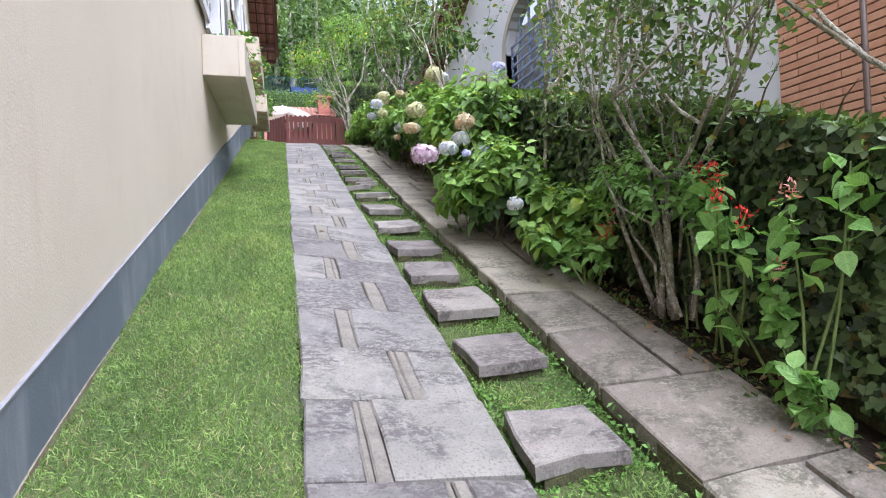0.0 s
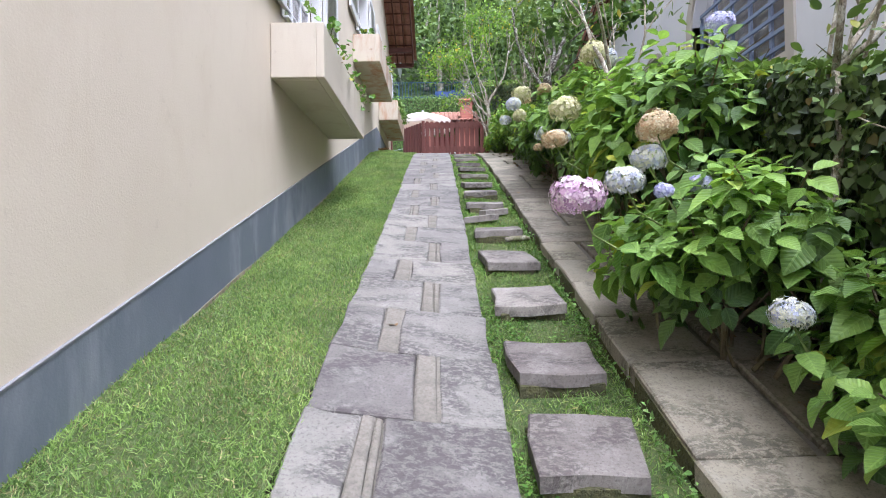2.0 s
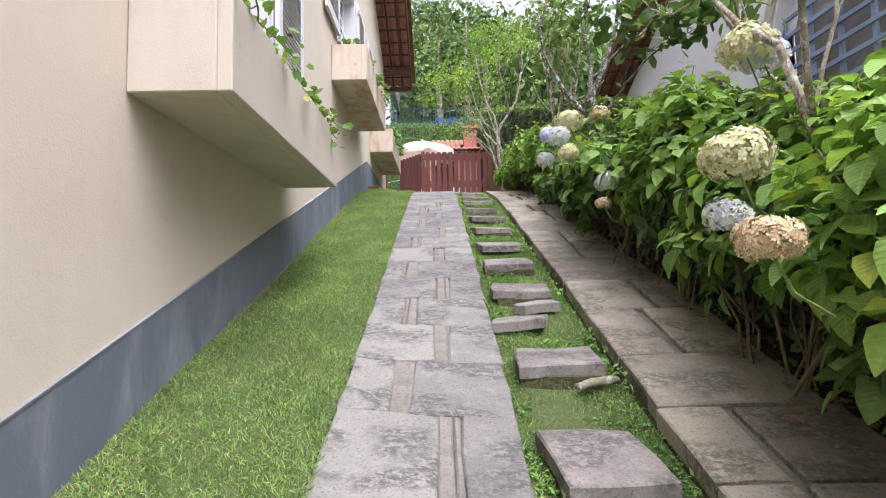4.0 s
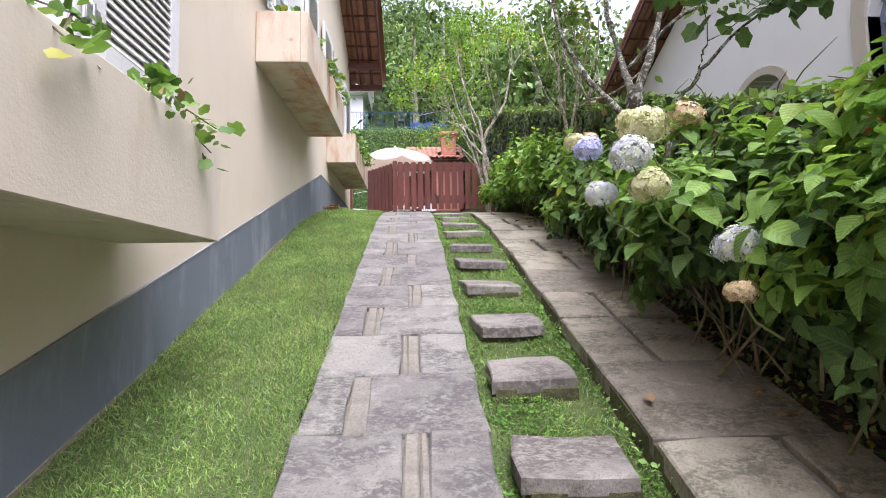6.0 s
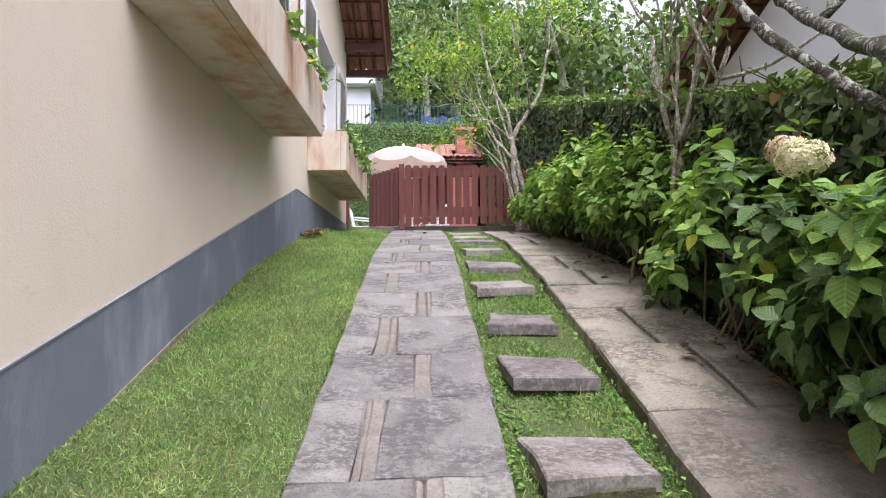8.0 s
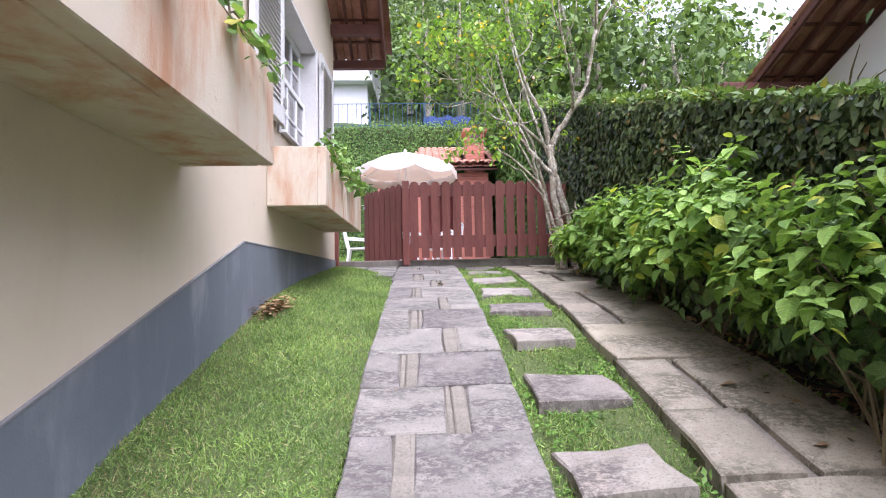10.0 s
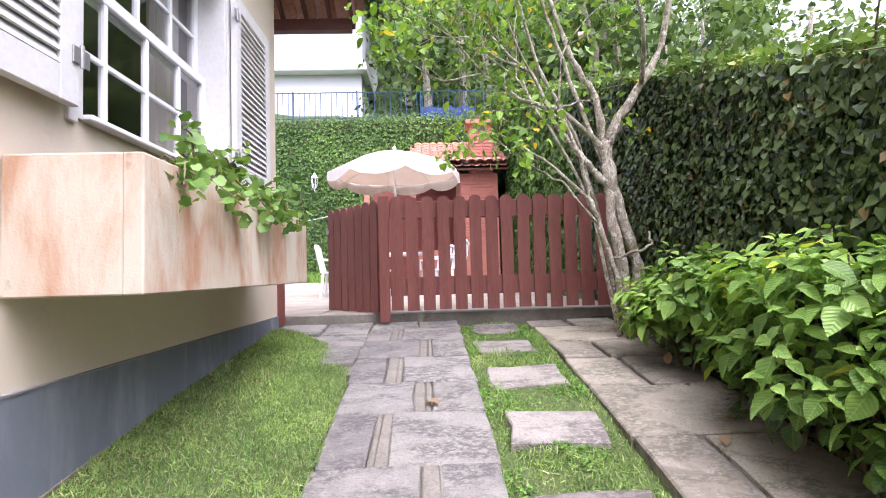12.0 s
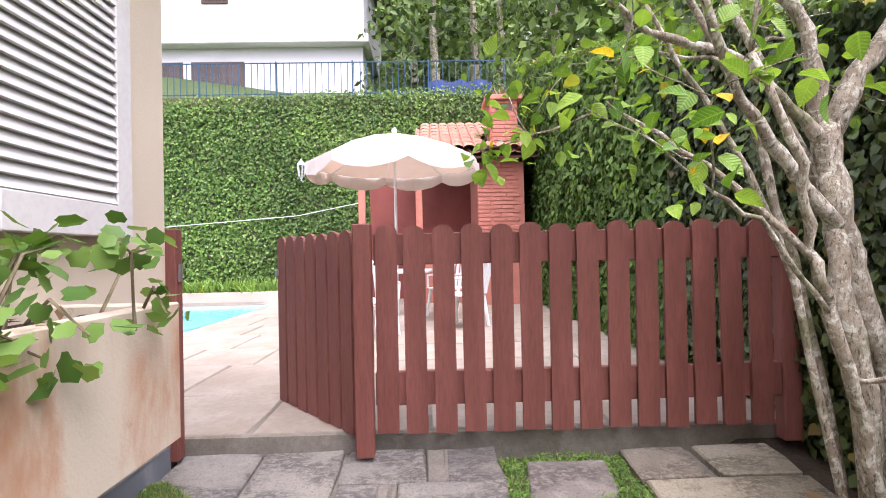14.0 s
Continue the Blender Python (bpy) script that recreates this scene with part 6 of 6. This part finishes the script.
add_tube(bm, [(1.66, 7.66, zl - 0.01), (1.74, 7.7, zl), (1.86, 7.74, zl + 0.005), (1.9, 7.76, zl)], [0.02, 0.026, 0.025, 0.018], 8)
tagged(part("wood_log", bm, M_BARK, None, "", True), "short pale piece of branch on the grass strip", "branch")


# ---- paving pieces ----
def slab_mesh(name, w, d, h, material, slope_y, slope_x, rough=0.012):
    """A riven stone slab with an uneven outline, eased edges and a depth."""
    def ring(inset, z, jit):
        pts = []
        for sx, sy in ((-1, -1), (0, -1), (1, -1), (1, 0), (1, 1), (0, 1), (-1, 1), (-1, 0)):
            x = sx * (w / 2 - inset) + random.uniform(-jit, jit)
            y = sy * (d / 2 - inset) + random.uniform(-jit, jit)
            pts.append((x, y, z + slope_y * y + slope_x * x))
        return pts
    base = ring(0, 0, rough)
    bm = bmesh.new()
    low = [bm.verts.new((x, y, z - h)) for x, y, z in base]
    mid = [bm.verts.new((x, y, z - 0.008)) for x, y, z in base]
    top = [bm.verts.new((x * (1 - 0.018 / w), y * (1 - 0.018 / d), z + random.uniform(-0.002, 0.002))) for x, y, z in base]
    bm.faces.new(top)
    for k in range(8):
        j = (k + 1) % 8
        bm.faces.new((low[k], low[j], mid[j], mid[k]))
        bm.faces.new((mid[k], mid[j], top[j], top[k]))
    return finish(bm, name, material)


JOINTS = [-2.3, -1.85, -1.4, -0.95, -0.5, -0.05, 0.4, 0.85, 1.3, 1.75, 2.2, 2.65, 3.1, 3.53, 3.98, 4.45, 4.9, 5.37, 5.87, 6.34, 6.78, 7.29, 7.75, 8.2, 8.64, 9.09, 9.55, 10.02, 10.46, 10.89, 11.38, 11.79, 12.29, 12.74, 13.23, 13.66, 14.07, 14.52, 14.97, 15.46, 15.98, 16.39, 16.86, 17.36, 17.8, 18.12]
random.seed(5)


def lay(parent, x0, x1, y0, y1, material, drop=0.0, name="paver", h=0.09):
    xm, ym = (x0 + x1) / 2, (y0 + y1) / 2
    e = 0.1
    sy = (path_z(xm, ym + e) - path_z(xm, ym - e)) / (2 * e)
    sx = -fall(ym) if xm < 1.3 else 0.0
    me = slab_mesh(name, x1 - x0, y1 - y0, h, material, sy, sx, min(0.012, (x1 - x0) * 0.08))
    ob = shared(name, me, parent, Matrix.Translation((xm, ym, path_z(xm, ym) + random.uniform(0.0, 0.006) - drop)))
    return ob


for i, (ya, yb) in enumerate(zip(JOINTS, JOINTS[1:])):
    # left track: a long and a short stone a row, with a wide mortar band between
    m = 0.32 if i % 2 else 0.61
    xm = PX0 + (PX1 - PX0) * (m + random.uniform(-0.03, 0.03))
    band = random.uniform(0.042, 0.056)
    g = 0.006
    lay(path_bed, PX0, xm - band, ya + g, yb - g, M_STONE)
    lay(path_bed, xm + band, PX1, ya + g, yb - g, M_STONE)
    split = xm + band * random.choice((-0.35, 0.3, 0.9, 0.92))
    lay(path_bed, xm - band + 0.002, split - 0.001, ya + 0.001, yb - 0.001, M_MORTAR, random.uniform(0.004, 0.007), "joint_fillet", 0.04)
    lay(path_bed, split + 0.001, xm + band - 0.002, ya + 0.001, yb - 0.001, M_MORTAR, random.uniform(0.004, 0.007), "joint_fillet", 0.04)
ya = -2.0
i = 0
while ya < 17.9:
    d = random.choice((0.5, 0.55, 0.62, 0.47))
    yb = min(ya + d, 18.12)
    if i % 3 == 2:
        lay(path_bed_r, RX0 - 0.004, RX1, ya + 0.01, yb - 0.01, M_STONE_R, 0.02)
    else:
        xm = RX0 + (RX1 - RX0) * random.choice((0.38, 0.45, 0.62))
        lay(path_bed_r, RX0 - 0.004, xm - 0.025, ya + 0.01, yb - 0.01, M_STONE_R, 0.02)
        lay(path_bed_r, xm + 0.025, RX1 + random.uniform(-0.04, 0.04), ya + 0.01, yb - 0.01, M_STONE_R, 0.02)
    ya = yb
    i += 1
landing = structure("path_3", strip_slab(WALL_X + 0.01, PX0 + 0.005, 16.6, 18.138, lambda x, y: gz(y) - 0.02, -0.2), M_MORTAR, "mortar bed of the landing by the gate", "path")
for x0, x1, y0, y1 in ((-0.37, 0.06, 17.7, 18.12), (0.08, 0.485, 17.64, 18.12), (0.0, 0.485, 17.22, 17.62), (0.22, 0.485, 16.78, 17.2), (-0.37, -0.02, 17.3, 17.68)):
    lay(landing, x0, x1, y0, y1, M_STONE)

STONES = [-0.9, -0.2, 0.45, 1.1, 1.75, 2.45, 3.11, 3.81, 4.51, 5.10, 5.71, 6.5, 7.3, 8.08, 9.17, 9.84, 10.48, 11.2, 11.9, 12.5, 13.2, 13.86, 14.6, 15.28, 16.0, 16.7, 17.37, 18.0]
for i, yb in enumerate(STONES):
    w = 0.44 + random.uniform(-0.025, 0.03)
    d = float(np.interp(yb, [6.8, 8.5], [0.385, 0.31])) + random.uniform(-0.02, 0.025)
    tilt = float(np.interp(yb, [6.8, 8.5], [0.26, 0.16]))
    rise = float(np.interp(yb, [9, 13, 15], [-0.05, -0.045, -0.03]))
    y = yb - d / 2
    t = thing("stepping_stone", "weathered grey slate stepping stone set in the grass", "stepping stone", "stepping stones", at=(1.6 + random.uniform(-0.02, 0.02), y, path_z(1.3, y) + rise))
    top = slab_mesh("slab", w, d, 0.068, M_STEP, tilt + random.uniform(-0.04, 0.04), random.uniform(-0.04, 0.04), 0.024)
    shared("slab", top, t, Matrix.Rotation(radians(random.uniform(-5, 5)), 4, "Z"))
    under = slab_mesh("bedding", w - 0.035, d - 0.03, 0.16, M_MOSS, tilt, 0, 0.02)
    ob = shared("bedding", under, t, Matrix.Translation((0, 0.0, -0.05)))
    ob["label"] = "mossy stone bedding"
for x, y, w, d in ((1.5, 8.46, 0.34, 0.16), (1.68, 8.72, 0.3, 0.14)):
    t = thing("stepping_stone", "broken tilted slate stepping stone with a rough edge", "stepping stone", "stepping stones", at=(x, y, path_z(1.3, y) - 0.06))
    shared("slab", slab_mesh("slab", w, d, 0.07, M_STEP, 0.1, 0.08, 0.03), t, Matrix.Rotation(radians(random.uniform(-14, 14)), 4, "Z"))
patio = bpy.data.objects["patio"]
random.seed(11)
y = 18.15
while y < 26.3:
    d = random.uniform(0.6, 1.0)
    x = 2.95
    while x > -2.2:
        w = random.uniform(0.7, 1.3)
        me = slab_mesh("paver", w - 0.015, d - 0.015, 0.03, M_PATIO, 0, 0, 0.01)
        shared("paver", me, patio, Matrix.Translation((x - w / 2, y + d / 2, PATIO + random.uniform(-0.002, 0.002))))
        x -= w
    y += d
